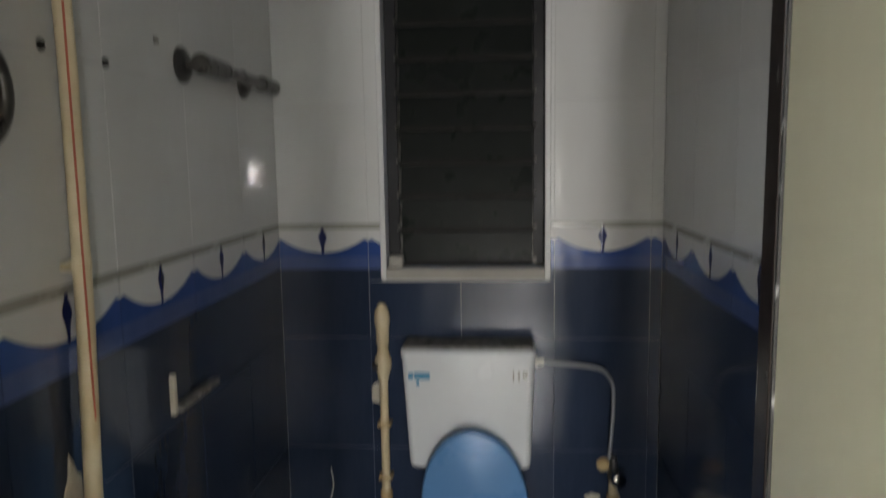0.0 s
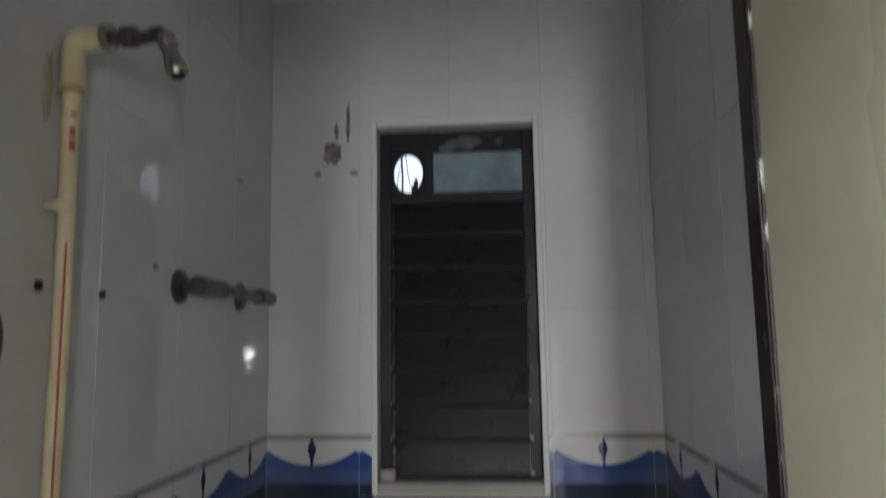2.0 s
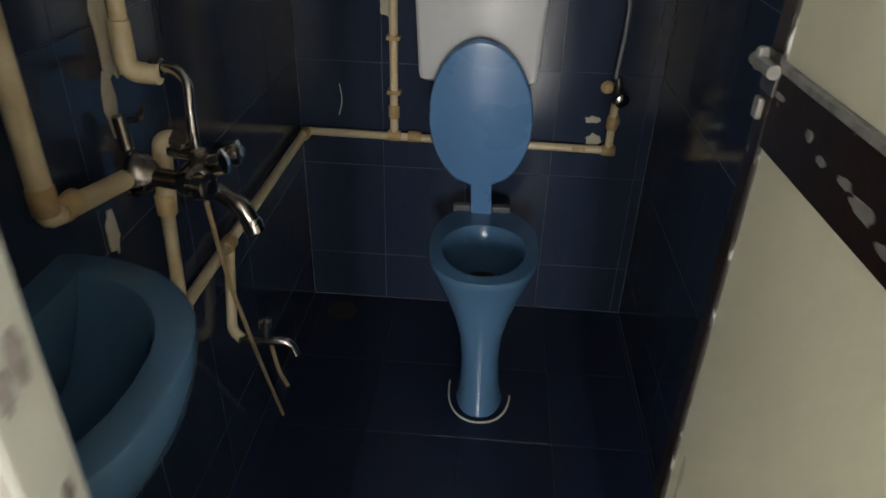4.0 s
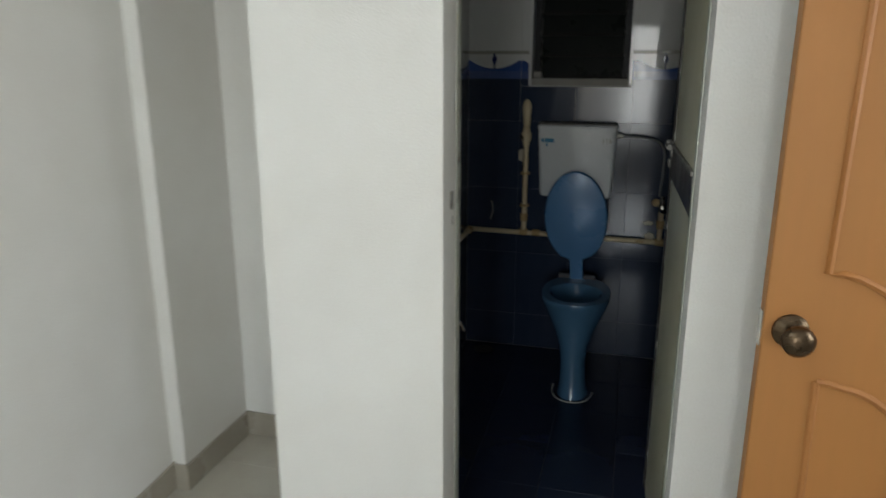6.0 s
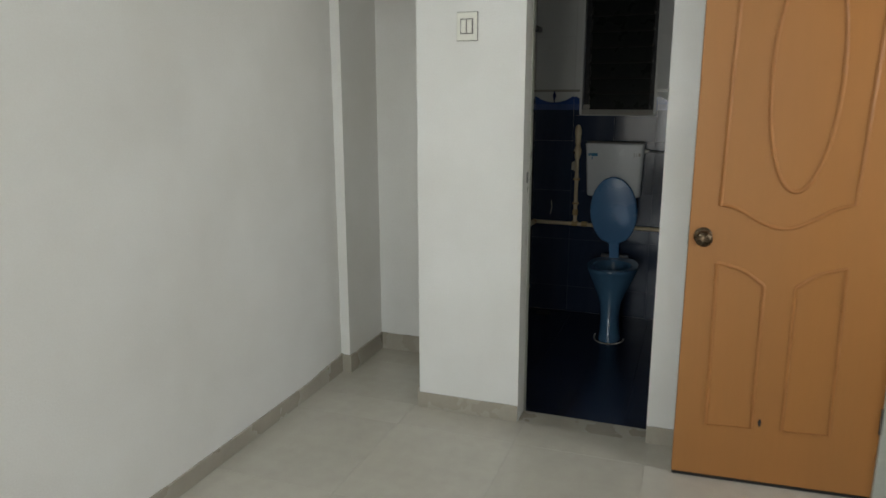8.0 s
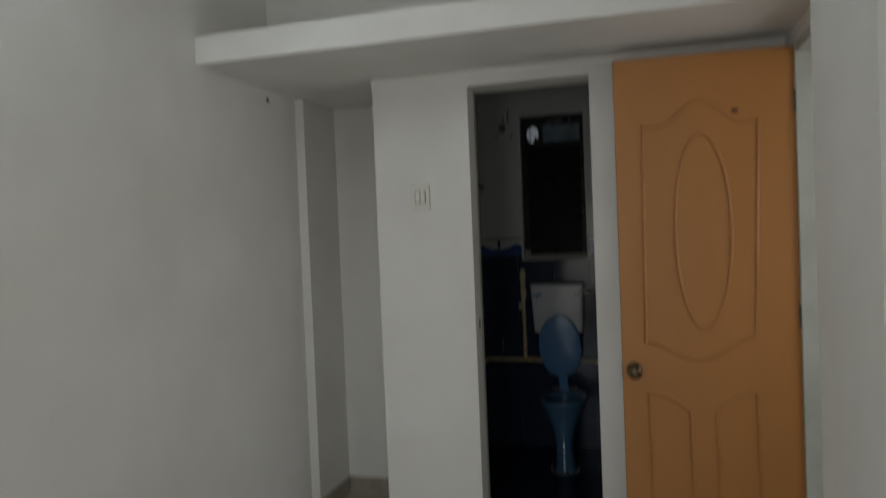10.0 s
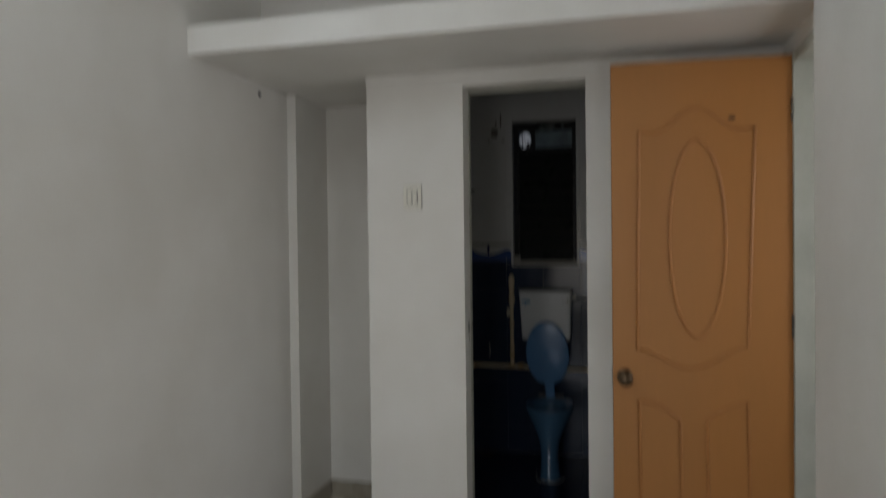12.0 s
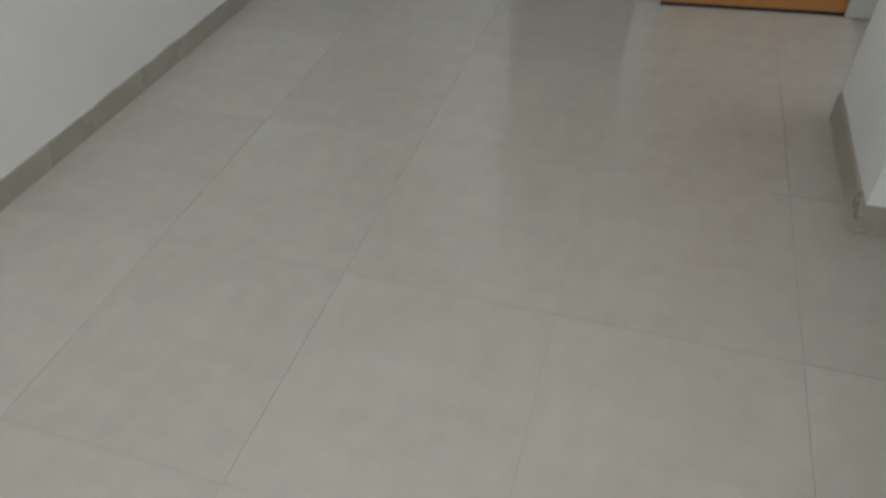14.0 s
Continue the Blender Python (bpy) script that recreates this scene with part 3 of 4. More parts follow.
for u, z, w, h, k in ((0.337, 1.046, 0.052, 0.017, 31), (0.376, 1.053, 0.03, 0.011, 32), (0.43, 1.052, 0.022, 0.009, 33), (0.468, 1.064, 0.02, 0.012, 34), (0.56, 1.075, 0.03, 0.008, 35),
                      (0.29, 1.032, 0.03, 0.01, 36)):
    part("paint_smear", blob(bmesh.new(), door_m @ Vector((u, -0.0035, z)), door_m.to_3x3() @ Vector((0, -1, 0)), w, h, 0.001, k), M_SMEARED, bdoor, "dried grey paint smear")
part("stop_block", on_door(L - 0.024, L - 0.006, -0.013, -0.005, 1.036, 1.062, 0.003), M_SMEARED, bdoor, "grey catch")

# ---- toilet ----
WCX = 0.433


def oval(cx, cy, z, rx, ryf, ryb, n=32, sq=2.3):
    """An egg shape: ryf towards the door, ryb towards the wall."""
    out = []
    for j in range(n):
        k = 2 * math.pi * j / n
        c, s = math.cos(k), math.sin(k)
        e = 2 / sq
        out.append((cx + rx * math.copysign(abs(c) ** e, c), cy + (ryb if s > 0 else ryf) * math.copysign(abs(s) ** e, s), z))
    return out


wc = thing("toilet", (WCX, 1.6, BZ), "blue ceramic pedestal toilet with raised lid", "toilet")
bm = bmesh.new()
cy = 1.6
outer = [(BZ, 1.5, 0.068, 0.118, 0.2), (BZ + 0.015, 1.5, 0.064, 0.112, 0.2), (-0.03, 1.5, 0.058, 0.098, 0.19), (0.05, 1.51, 0.056, 0.09, 0.18), (0.12, 1.535, 0.066, 0.1, 0.17),
         (0.18, 1.57, 0.09, 0.13, 0.17), (0.24, 1.6, 0.122, 0.165, 0.2), (0.285, 1.61, 0.143, 0.19, 0.225), (0.31, 1.612, 0.152, 0.2, 0.232),
         (0.325, 1.612, 0.156, 0.205, 0.236), (0.335, 1.612, 0.153, 0.202, 0.233)]
loops = [oval(WCX + 0.012 * (0.33 - z) / 0.4, c, z, rx, f, b) for z, c, rx, f, b in outer]
inner = [(0.337, 1.6, 0.118, 0.155, 0.125), (0.325, 1.6, 0.108, 0.145, 0.115), (0.27, 1.61, 0.095, 0.12, 0.1), (0.19, 1.63, 0.062, 0.075, 0.07), (0.165, 1.64, 0.03, 0.04, 0.04)]
loops += [oval(WCX, c, z, rx, f, b, sq=2.0) for z, c, rx, f, b in inner]
part("pan", rings(bm, loops), M_CERAMIC, wc, smooth=True)
bm = bmesh.new()
sweep(bm, [(x, y, BZ + 0.001) for x, y, _ in oval(WCX + 0.013, 1.5, BZ, 0.09, 0.138, 0.2, 60)[29:60]], 0.003, 6)
part("base_sealing", bm, M_WHITEPL, wc, "thin white cement line round the foot")
part("water", rings(bmesh.new(), [oval(WCX, 1.63, 0.192, 0.06, 0.072, 0.068), oval(WCX, 1.63, 0.194, 0.058, 0.07, 0.066)]), M_DULL, wc)
bm = bmesh.new()
sweep(bm, [(0.334, 1.825, 0.343), (0.504, 1.825, 0.343)], 0.011, 12)
hinge = part("hinge_bar", bm, M_DULL, wc, "dark hinge bar")
for dx in (-0.06, 0.06):
    part("hinge_cap", box(bmesh.new(), 0.419 + dx - 0.027, 0.419 + dx + 0.027, 1.812, 1.838, 0.328, 0.354, 0.005), M_GREYHINGE, hinge)


def lid_outline(f, n=96):
    """The lid's outline, standing up, in (across, up): an oval that runs with a small hollow into its neck; f draws it in."""
    out = []
    for j in range(n):
        k = 2 * math.pi * j / n - math.pi / 2
        c, s = math.cos(k), math.sin(k)
        x, z = (0.146 - f) * c, 0.31 + ((0.222 if s > 0 else 0.218) - f) * s
        if s < -0.86:
            t = min(1.0, (-s - 0.86) / 0.12)
            x = x + (math.copysign(0.031 - f, c) - x) * t * t * (3 - 2 * t) if abs(c) > 1e-6 else x
        out.append((x, z))
    return out


lean = Matrix.Translation((0.418, 1.822, 0.344)) @ Matrix.Rotation(radians(-3.2), 4, "Y") @ Matrix.Rotation(radians(3.5), 4, "X")
bm = bmesh.new()
rings(bm, [[lean @ Vector((x, y, z - 0.015)) for x, z in lid_outline(f)] for f, y in ((0.012, -0.022), (0.004, -0.02), (0.0, -0.014), (0.0, 0.0))])
lid = part("lid", bm, M_LID, wc, "raised blue plastic lid", smooth=True)
bm = bmesh.new()
box(bm, -0.031, 0.031, -0.021, 0.002, -0.02, 0.13, bevel=0.006, m=lean)
part("lid_tang", bm, M_LID, lid)

# ---- cistern ----
cis = thing("cistern", (0.385, 1.9, 0.728), "white plastic wall-hung toilet cistern", "cistern")
bm = bmesh.new()


def rect_ring(x0, x1, y0, y1, z, r=0.012, n=4):
    out = []
    for cx, cy, a in ((x1 - r, y1 - r, 0), (x0 + r, y1 - r, 90), (x0 + r, y0 + r, 180), (x1 - r, y0 + r, 270)):
        out += [(cx + r * math.cos(radians(a + 90 * i / n)), cy + r * math.sin(radians(a + 90 * i / n)), z) for i in range(n + 1)]
    return out


F = 1.835
rings(bm, [rect_ring(0.232, 0.545, F + 0.014, 1.944, 0.724, 0.02), rect_ring(0.222, 0.553, F + 0.003, 1.944, 0.732, 0.02), rect_ring(0.219, 0.555, F, 1.944, 0.747, 0.02),
           rect_ring(0.203, 0.566, F - 0.004, 1.944, 1.042, 0.02)])
tank = part("tank", bm, M_CISTERN, cis, smooth=True)
bm = bmesh.new()
rings(bm, [rect_ring(0.201, 0.568, F - 0.007, 1.944, 1.042, 0.02), rect_ring(0.2, 0.569, F - 0.008, 1.944, 1.059, 0.02), rect_ring(0.206, 0.563, F - 0.002, 1.944, 1.065, 0.02)])
part("cover", bm, M_CISTERN, cis, "white plastic cover with a dark seam", smooth=True)
bm = boxes((0.222, 0.236, F - 0.0056, F - 0.002, 0.985, 1.001), (0.239, 0.281, F - 0.0056, F - 0.002, 0.984, 1.003), (0.244, 0.252, F - 0.0054, F - 0.002, 0.965, 0.979))
part("label", bm, M_LABELBLUE, tank, "small blue printed mark")
part("marks", boxes((0.505, 0.509, F - 0.0056, F - 0.002, 0.982, 1.007), (0.52, 0.524, F - 0.0056, F - 0.002, 0.982, 1.007), (0.532, 0.545, F - 0.0056, F - 0.002, 0.987, 1.007)),
     M_GREYBAND, tank, "faint grey printed bars")
# thin brown strip on top of the cover
part("brown_line", boxes((0.208, 0.561, F + 0.002, 1.944, 1.065, 1.072)), M_SMUDGE_SHADE, cis, "brown line along the top")
part("inlet_nut", lathe(bmesh.new(), (0.562, 1.89, 1.017), (1, 0, 0), [(0, 0.013), (0.012, 0.014), (0.014, 0.01), (0.03, 0.009)], 12), M_WHITEPL, cis)
part("flush_pipe", sweep(bmesh.new(), [(0.4, 1.9, 0.74), (0.4, 1.9, 0.36), (WCX, 1.86, 0.31)], 0.02, 12), M_WHITEPL, cis, smooth=True)
hose = thing("inlet_hose", (0.77, 1.9, 0.75), "braided grey hose between valve and cistern", "hose")
part("hose", sweep(bmesh.new(), bent([(0.585, 1.89, 1.017), (0.685, 1.885, 1.012), (0.755, 1.885, 1.0), (0.782, 1.89, 0.955), (0.783, 1.895, 0.87), (0.775, 1.9, 0.74)], 0.05), 0.0055, 8), M_GREYHOSE, hose, smooth=True)

# ---- pipes on the walls ----
PY, PR = BY1 - 0.02, 0.0125
pw = thing("water_pipes", (0.3, PY, 0.52), "cream plastic water pipes run along the tiled wall", "pipe")


def pipe(name, pts, r, parent, mat=M_PIPE, label="", seg=12):
    return part(name, sweep(bmesh.new(), pts, r, seg), mat, parent, label, smooth=True)


pipe("back_run", bent([(BX0 + 0.02, PY, 0.524), (0.79, PY, 0.512), (0.79, PY, 0.665)], 0.02), PR, pw)
pipe("riser", [(0.138, PY, 0.53), (0.138, PY, 1.12)], PR, pw)
pipe("side_run", [(BX0 + 0.02, PY + 0.004, 0.524), (BX0 + 0.022, 0.82, 0.528)], PR, pw)
pipe("mixer_drop", [(BX0 + 0.024, 0.962, 0.53), (BX0 + 0.032, 0.967, 0.76)], 0.0125, pw)
pipe("mixer_elbow", bent([(BX0 + 0.033, 0.967, 0.745), (BX0 + 0.036, 0.985, 0.868), (BX0 + 0.072, 0.986, 0.868)], 0.022), 0.0165, pw)
pipe("tap_drop", bent([(BX0 + 0.024, 1.22, 0.53), (BX0 + 0.024, 1.165, 0.33), (BX0 + 0.05, 1.155, 0.31)], 0.02), 0.012, pw)
pipe("cold_riser", bent([(BX0 + 0.03, 0.67, 1.75), (BX0 + 0.03, 0.67, 0.885), (BX0 + 0.037, 0.884, 0.85)], 0.012), 0.0155, pw)
for at, ax in (((0.138, PY, 0.524), (1, 0, 0)), ((0.79, PY, 0.512), (1, 0, 0)), ((0.2, PY, 0.523), (1, 0, 0)), ((BX0 + 0.022, 0.962, 0.526), (0, 1, 0)),
               ((BX0 + 0.022, 1.22, 0.526), (0, 1, 0)), ((BX0 + 0.022, 1.9, 0.524), (0, 1, 0)), ((0.138, PY, 0.6), (0, 0, 1)), ((0.79, PY, 0.6), (0, 0, 1)),
               ((BX0 + 0.03, 0.67, 0.91), (0, 0, 1)), ((BX0 + 0.034, 0.71, 0.883), (0, 1, 0)), ((BX0 + 0.032, 0.967, 0.755), (0, 0, 1))):
    part("fitting", lathe(bmesh.new(), Vector(at) - Vector(ax) * 0.02, ax, [(0, 0.015), (0.003, 0.0175), (0.037, 0.0175), (0.04, 0.015)], 14), M_PIPEDIRT, pw, "stained pipe joint", smooth=True)
for x, z in ((0.138, 0.66), (0.138, 0.82), (0.27, 0.523), (0.7, 0.514)):
    part("clip", boxes((x - 0.02, x + 0.02, PY - 0.014, BY1, z - 0.006, z + 0.006), bevel=0.002), M_PIPEDIRT, pw)
val = part("stop_valve", lathe(bmesh.new(), (0.138, PY, 0.955), (0, 0, 1), [(0, 0.016), (0.02, 0.018), (0.03, 0.024), (0.06, 0.024), (0.07, 0.018), (0.09, 0.016)], 14), M_PIPE, pw, smooth=True)
part("valve_handle", boxes((0.108, 0.13, PY - 0.02, PY - 0.004, 0.985, 1.005), bevel=0.004), M_DARKHOLE, val, "dark valve handle")
part("riser_cap", lathe(bmesh.new(), (0.138, PY, 1.05), (0, 0, 1), [(0, 0.014), (0.004, 0.018), (0.05, 0.019), (0.075, 0.023), (0.1, 0.021), (0.12, 0.012), (0.126, 0.004)], 14), M_PIPE, pw, "capped pipe end", smooth=True)
ang = thing("angle_valve", (0.79, PY, 0.67), "chrome angle valve on the cream pipe", "valve")
part("valve_body", lathe(bmesh.new(), (0.79, PY - 0.002, 0.66), (0, 0, 1), [(0, 0.012), (0.004, 0.016), (0.03, 0.016), (0.034, 0.012), (0.075, 0.011)], 14), M_DULL, ang, smooth=True)
part("valve_knob", lathe(bmesh.new(), (0.79, PY - 0.014, 0.69), (0.25, -1, -0.2), [(0, 0.008), (0.02, 0.009), (0.024, 0.019), (0.04, 0.021), (0.046, 0.012)], 14), M_CHROME, ang, smooth=True)
part("wall_flange", lathe(bmesh.new(), (0.765, BY1, 0.7), (0, -1, 0), [(0, 0.02), (0.006, 0.018), (0.012, 0.012)], 16), M_PIPEDIRT, ang)


def patch(spots, normal, label):
    bm = bmesh.new()
    for i, (at, w, h) in enumerate(spots):
        blob(bm, at, normal, w, h, 0.004, i + int(w * 1000))
    return tagged(part("cement_patch", bm, M_PATCH), label, "patch")


patch([((0.114, BY1, 0.905), 0.03, 0.07)], (0, -1, 0), "white cement patch beside the riser pipe")
patch([((0.735, BY1, 0.6), 0.05, 0.022)], (0, -1, 0), "thin stained cement patch by the angle valve")
patch([((0.8, BY1, 0.6), 0.03, 0.05)], (0, -1, 0), "stained cement patch by the angle valve")
patch([((0.744, BY1, 0.535), 0.05, 0.04)], (0, -1, 0), "stained cement patch by the pipe corner")
patch([((BX0, 0.844, 0.765), 0.032, 0.076)], (1, 0, 0), "oval white cement patch on blue tiles")
patch([((BX0, 0.918, 0.945), 0.035, 0.1)], (1, 0, 0), "rough white cement patch under the pipe")
patch([((BX0, 0.94, 1.06), 0.05, 0.16)], (1, 0, 0), "rough white cement patch behind the pipe")
patch([((BX0, 0.945, 2.03), 0.022, 0.1)], (1, 0, 0), "thin white cement smear behind the shower pipe")

tagged(part("loose_wire", sweep(bmesh.new(), bent([(-0.035, BY1 - 0.003, 0.575), (-0.022, BY1 - 0.004, 0.62), (-0.03, BY1 - 0.003, 0.672)], 0.04), 0.0018, 6), M_WHITEPL),
       "thin white wire stuck to blue tiles", "wire")
tagged(part("strike_plate", boxes((DX0, DX0 + 0.0035, 0.062, 0.08, 1.015, 1.058), bevel=0.001), M_SMEARED), "dull metal strike plate in the bathroom doorway", "strike plate")

# ---- shower riser ----
sh = thing("wall_shower", (-0.13, 0.965, 1.0), "cream plastic shower pipe with chrome head and red stripe", "shower")
SX = BX0 + 0.022
pipe("riser", [(SX, 0.95, 0.99), (SX, 0.97, 1.35), (SX, 0.976, 1.7), (SX, 0.97, 2.07)], 0.0132, sh)
part("top_elbow", sweep(bmesh.new(), bent([(SX, 0.97, 2.035), (SX, 0.97, 2.106), (SX + 0.046, 0.97, 2.108)], 0.028), 0.0178, 14), M_PIPE, sh, smooth=True)
part("bottom_elbow", sweep(bmesh.new(), bent([(SX, 0.952, 1.07), (SX, 0.95, 0.992), (SX + 0.05, 0.952, 0.99)], 0.03), 0.0164, 14), M_PIPE, sh, smooth=True)
part("elbow_ring", lathe(bmesh.new(), (SX, 0.97, 2.022), (0, 0, 1), [(0, 0.0165), (0.002, 0.0188), (0.008, 0.0188), (0.01, 0.0165)], 14), M_PIPEDIRT, sh, "orange stained joint")
part("stripe", sweep(bmesh.new(), [(SX + 0.0113, 0.957, 1.2), (SX + 0.0113, 0.959, 1.80)], 0.0017, 6), M_RED, sh, "thin red stripe")
bm = boxes((SX + 0.0095, SX + 0.0137, 0.956, 0.963, 1.955, 1.968), (SX + 0.0095, SX + 0.0137, 0.956, 0.964, 1.935, 1.95), (SX + 0.0095, SX + 0.0137, 0.957, 0.962, 1.985, 1.991))
part("printed_marks", bm, M_RED, sh, "small red printed bars")
for z in (1.42, 1.845):
    part("pipe_clamp", lathe(bmesh.new(), (SX, 0.968, z), (0, 0, 1), [(0, 0.0147), (0.001, 0.0159), (0.016, 0.0159), (0.017, 0.0147)], 14), M_PIPE, sh)
    part("clamp_foot", boxes((BX0, SX - 0.004, 0.952, 0.966, z + 0.002, z + 0.014), bevel=0.002), M_PIPE, sh)
part("collar", lathe(bmesh.new(), (SX + 0.046, 0.97, 2.108), (1, 0, 0), [(0, 0.018), (0.004, 0.021), (0.014, 0.02), (0.018, 0.013)], 16), M_CHROME, sh, "chrome collar", smooth=True)
arm = part("arm", sweep(bmesh.new(), bent([(SX + 0.06, 0.97, 2.108), (SX + 0.085, 0.965, 2.1), (SX + 0.125, 0.955, 2.098), (0.005, 0.948, 2.1), (0.024, 0.944, 2.09)], 0.02),
                        0.0105, 12), M_DULL, sh, "tarnished shower arm", smooth=True)
part("arm_nut", lathe(bmesh.new(), (SX + 0.075, 0.968, 2.106), (0.9, -0.2, -0.15), [(0, 0.011), (0.004, 0.016), (0.024, 0.017), (0.028, 0.011)], 8), M_DULL, arm)
part("shower_head", lathe(bmesh.new(), (0.017, 0.945, 2.098), (0.35, -0.1, -0.9), [(0, 0.008), (0.008, 0.014), (0.02, 0.0145), (0.022, 0.012), (0.045, 0.012), (0.05, 0.015), (0.068, 0.016), (0.074, 0.01)], 16),
     M_CHROME, arm, "small chrome head", smooth=True)

# ---- towel rail, ring, soap bracket, marks ----
tr = thing("towel_rail", (BX0, 1.4, 1.77), "tarnished steel towel rail on white tiles", "towel rail")
RX = BX0 + 0.045
part("wall_disc", lathe(bmesh.new(), (BX0, 1.385, 1.768), (1, 0, 0), [(0, 0.036), (0.006, 0.035), (0.012, 0.026), (0.014, 0.012), (0.045, 0.011)], 20), M_DULL, tr, smooth=True)
part("socket", sweep(bmesh.new(), [(RX, 1.37, 1.768), (RX, 1.49, 1.768)], 0.0205, 16), M_DULL, tr, smooth=True)
part("rail", sweep(bmesh.new(), [(RX, 1.49, 1.768), (RX, 1.74, 1.766)], 0.0135, 14), M_DULL, tr, smooth=True)
part("end_disc", lathe(bmesh.new(), (BX0, 1.715, 1.766), (1, 0, 0), [(0, 0.036), (0.006, 0.035), (0.012, 0.026), (0.014, 0.012), (0.045, 0.011)], 20), M_DULL, tr, smooth=True)
part("end_socket", sweep(bmesh.new(), [(RX, 1.72, 1.766), (RX, 1.815, 1.766)], 0.019, 16), M_DULL, tr, smooth=True)
ring_t = thing("towel_ring", (BX0, 0.78, 1.74), "dark grey towel ring on white tiles", "towel ring")
part("ring", sweep(bmesh.new(), [(BX0 + 0.03, 0.765 + 0.067 * math.cos(k), 1.66 + 0.067 * math.sin(k)) for k in (2 * math.pi * j / 32 for j in range(33))], 0.011, 10, caps=False), M_DULL, ring_t, smooth=True)
part("mount", lathe(bmesh.new(), (BX0, 0.765, 1.735), (1, 0, 0), [(0, 0.028), (0.006, 0.027), (0.01, 0.014), (0.045, 0.013), (0.05, 0.006)], 18), M_DULL, ring_t, smooth=True)
so = thing("soap_bracket", (BX0, 1.3, 1.12), "broken soap dish bracket on blue tiles", "bracket")
part("side_piece", boxes((BX0, BX0 + 0.012, 1.246, 1.258, 1.095, 1.175), bevel=0.003), M_PATCH, so)
part("shelf_edge", boxes((BX0, BX0 + 0.02, 1.258, 1.44, 1.098, 1.112), bevel=0.003), M_SMUDGE_SHADE, so, "brown stained edge")
for y, z in ((0.951, 1.738), (1.109, 1.735)):
    tagged(part("wall_plug", lathe(bmesh.new(), (BX0, y, z), (1, 0, 0), [(0, 0.008), (0.004, 0.007), (0.005, 0.003)], 10), M_DARKHOLE), "dark plug in the white tiled wall", "plug")
for y, z, w, h in ((1.7, 2.06, 0.055, 0.008), (1.285, 1.8, 0.022, 0.012)):
    tagged(part("wall_stain", blob(bmesh.new(), (BX0, y, z), (1, 0, 0), w, h, 0.002, 3), M_SMUDGE_SHADE), "small brown stain on white tiles", "stain")
for x, z, w, h, k in ((0.022, 2.19, 0.055, 0.07, 1), (0.034, 2.255, 0.012, 0.05, 2), (0.068, 2.28, 0.012, 0.12, 3), (0.085, 2.13, 0.026, 0.016, 4), (-0.02, 2.13, 0.02, 0.012, 5)):
    tagged(part("wall_stain", blob(bmesh.new(), (x, BY1, z), (0, -1, 0), w, h, 0.002, k), M_SMUDGE_SHADE), "brown smudge of old mortar on white tiles", "stain")

# ---- mixer ----
mx = thing("wall_mixer", (BX0, 0.92, 0.84), "worn chrome bath mixer on the blue tiled wall", "mixer tap")
mx.location += Vector((-0.013, 0, 0.006))
part("body", sweep(bmesh.new(), [(-0.02, 0.862, 0.838), (-0.02, 0.868, 0.838), (-0.02, 0.925, 0.838), (-0.02, 0.988, 0.84), (-0.02, 0.994, 0.84)], [0.016, 0.022, 0.025, 0.022, 0.016], 16), M_OLDCHROME, mx, smooth=True)
for y in (0.88, 0.985):
    part("leg", sweep(bmesh.new(), [(-0.095, y, 0.846), (-0.02, y - 0.003, 0.838)], 0.0155, 14), M_OLDCHROME, mx, smooth=True)
part("wall_flange", lathe(bmesh.new(), (-0.112, 0.882, 0.846), (1, 0, -0.05), [(0, 0.033), (0.004, 0.036), (0.012, 0.036), (0.03, 0.026), (0.044, 0.014)], 22), M_OLDCHROME, mx, smooth=True)
part("union_nut", lathe(bmesh.new(), (-0.09, 0.986, 0.866), (1, 0, -0.35), [(0, 0.014), (0.003, 0.02), (0.024, 0.02), (0.027, 0.013)], 6), M_DULL, mx)
for y, a in ((0.866, (1, -0.35, 0.1)), (0.985, (1, 0.12, 0.15))):
    knob = part("tap_knob", lathe(bmesh.new(), (-0.012, y, 0.84), a, [(0, 0.0155), (0.012, 0.0135), (0.014, 0.021), (0.02, 0.0235), (0.036, 0.021), (0.04, 0.009)], 14), M_CHROME, mx, smooth=True)
    part("knob_cap", lathe(bmesh.new(), Vector((-0.012, y, 0.84)) + Vector(a).normalized() * 0.039, a, [(0, 0.0115), (0.003, 0.011), (0.004, 0.004)], 12), M_CHROME, knob)
part("diverter", lathe(bmesh.new(), (-0.01, 0.926, 0.846), (1, 0, 0.3), [(0, 0.018), (0.012, 0.016), (0.014, 0.021), (0.032, 0.021), (0.037, 0.009)], 14), M_CHROME, mx, smooth=True)
part("spout", sweep(bmesh.new(), bent([(-0.02, 0.92, 0.828), (0.0, 0.915, 0.808), (0.045, 0.91, 0.785), (0.06, 0.906, 0.757)], 0.014), [0.0145] * 8 + [0.016] * 8, 14), M_OLDCHROME, mx, smooth=True)
part("aerator", lathe(bmesh.new(), (0.0595, 0.906, 0.764), (0.25, -0.05, -1), [(0, 0.014), (0.006, 0.0175), (0.022, 0.0175), (0.026, 0.012)], 14), M_CHROME, mx, smooth=True)
part("shower_bend", sweep(bmesh.new(), bent([(SX + 0.05, 0.962, 0.99), (-0.055, 0.958, 0.995), (-0.024, 0.94, 0.982), (-0.02, 0.92, 0.93), (-0.02, 0.92, 0.85)], 0.03), 0.0082, 12), M_CHROME, mx, smooth=True)
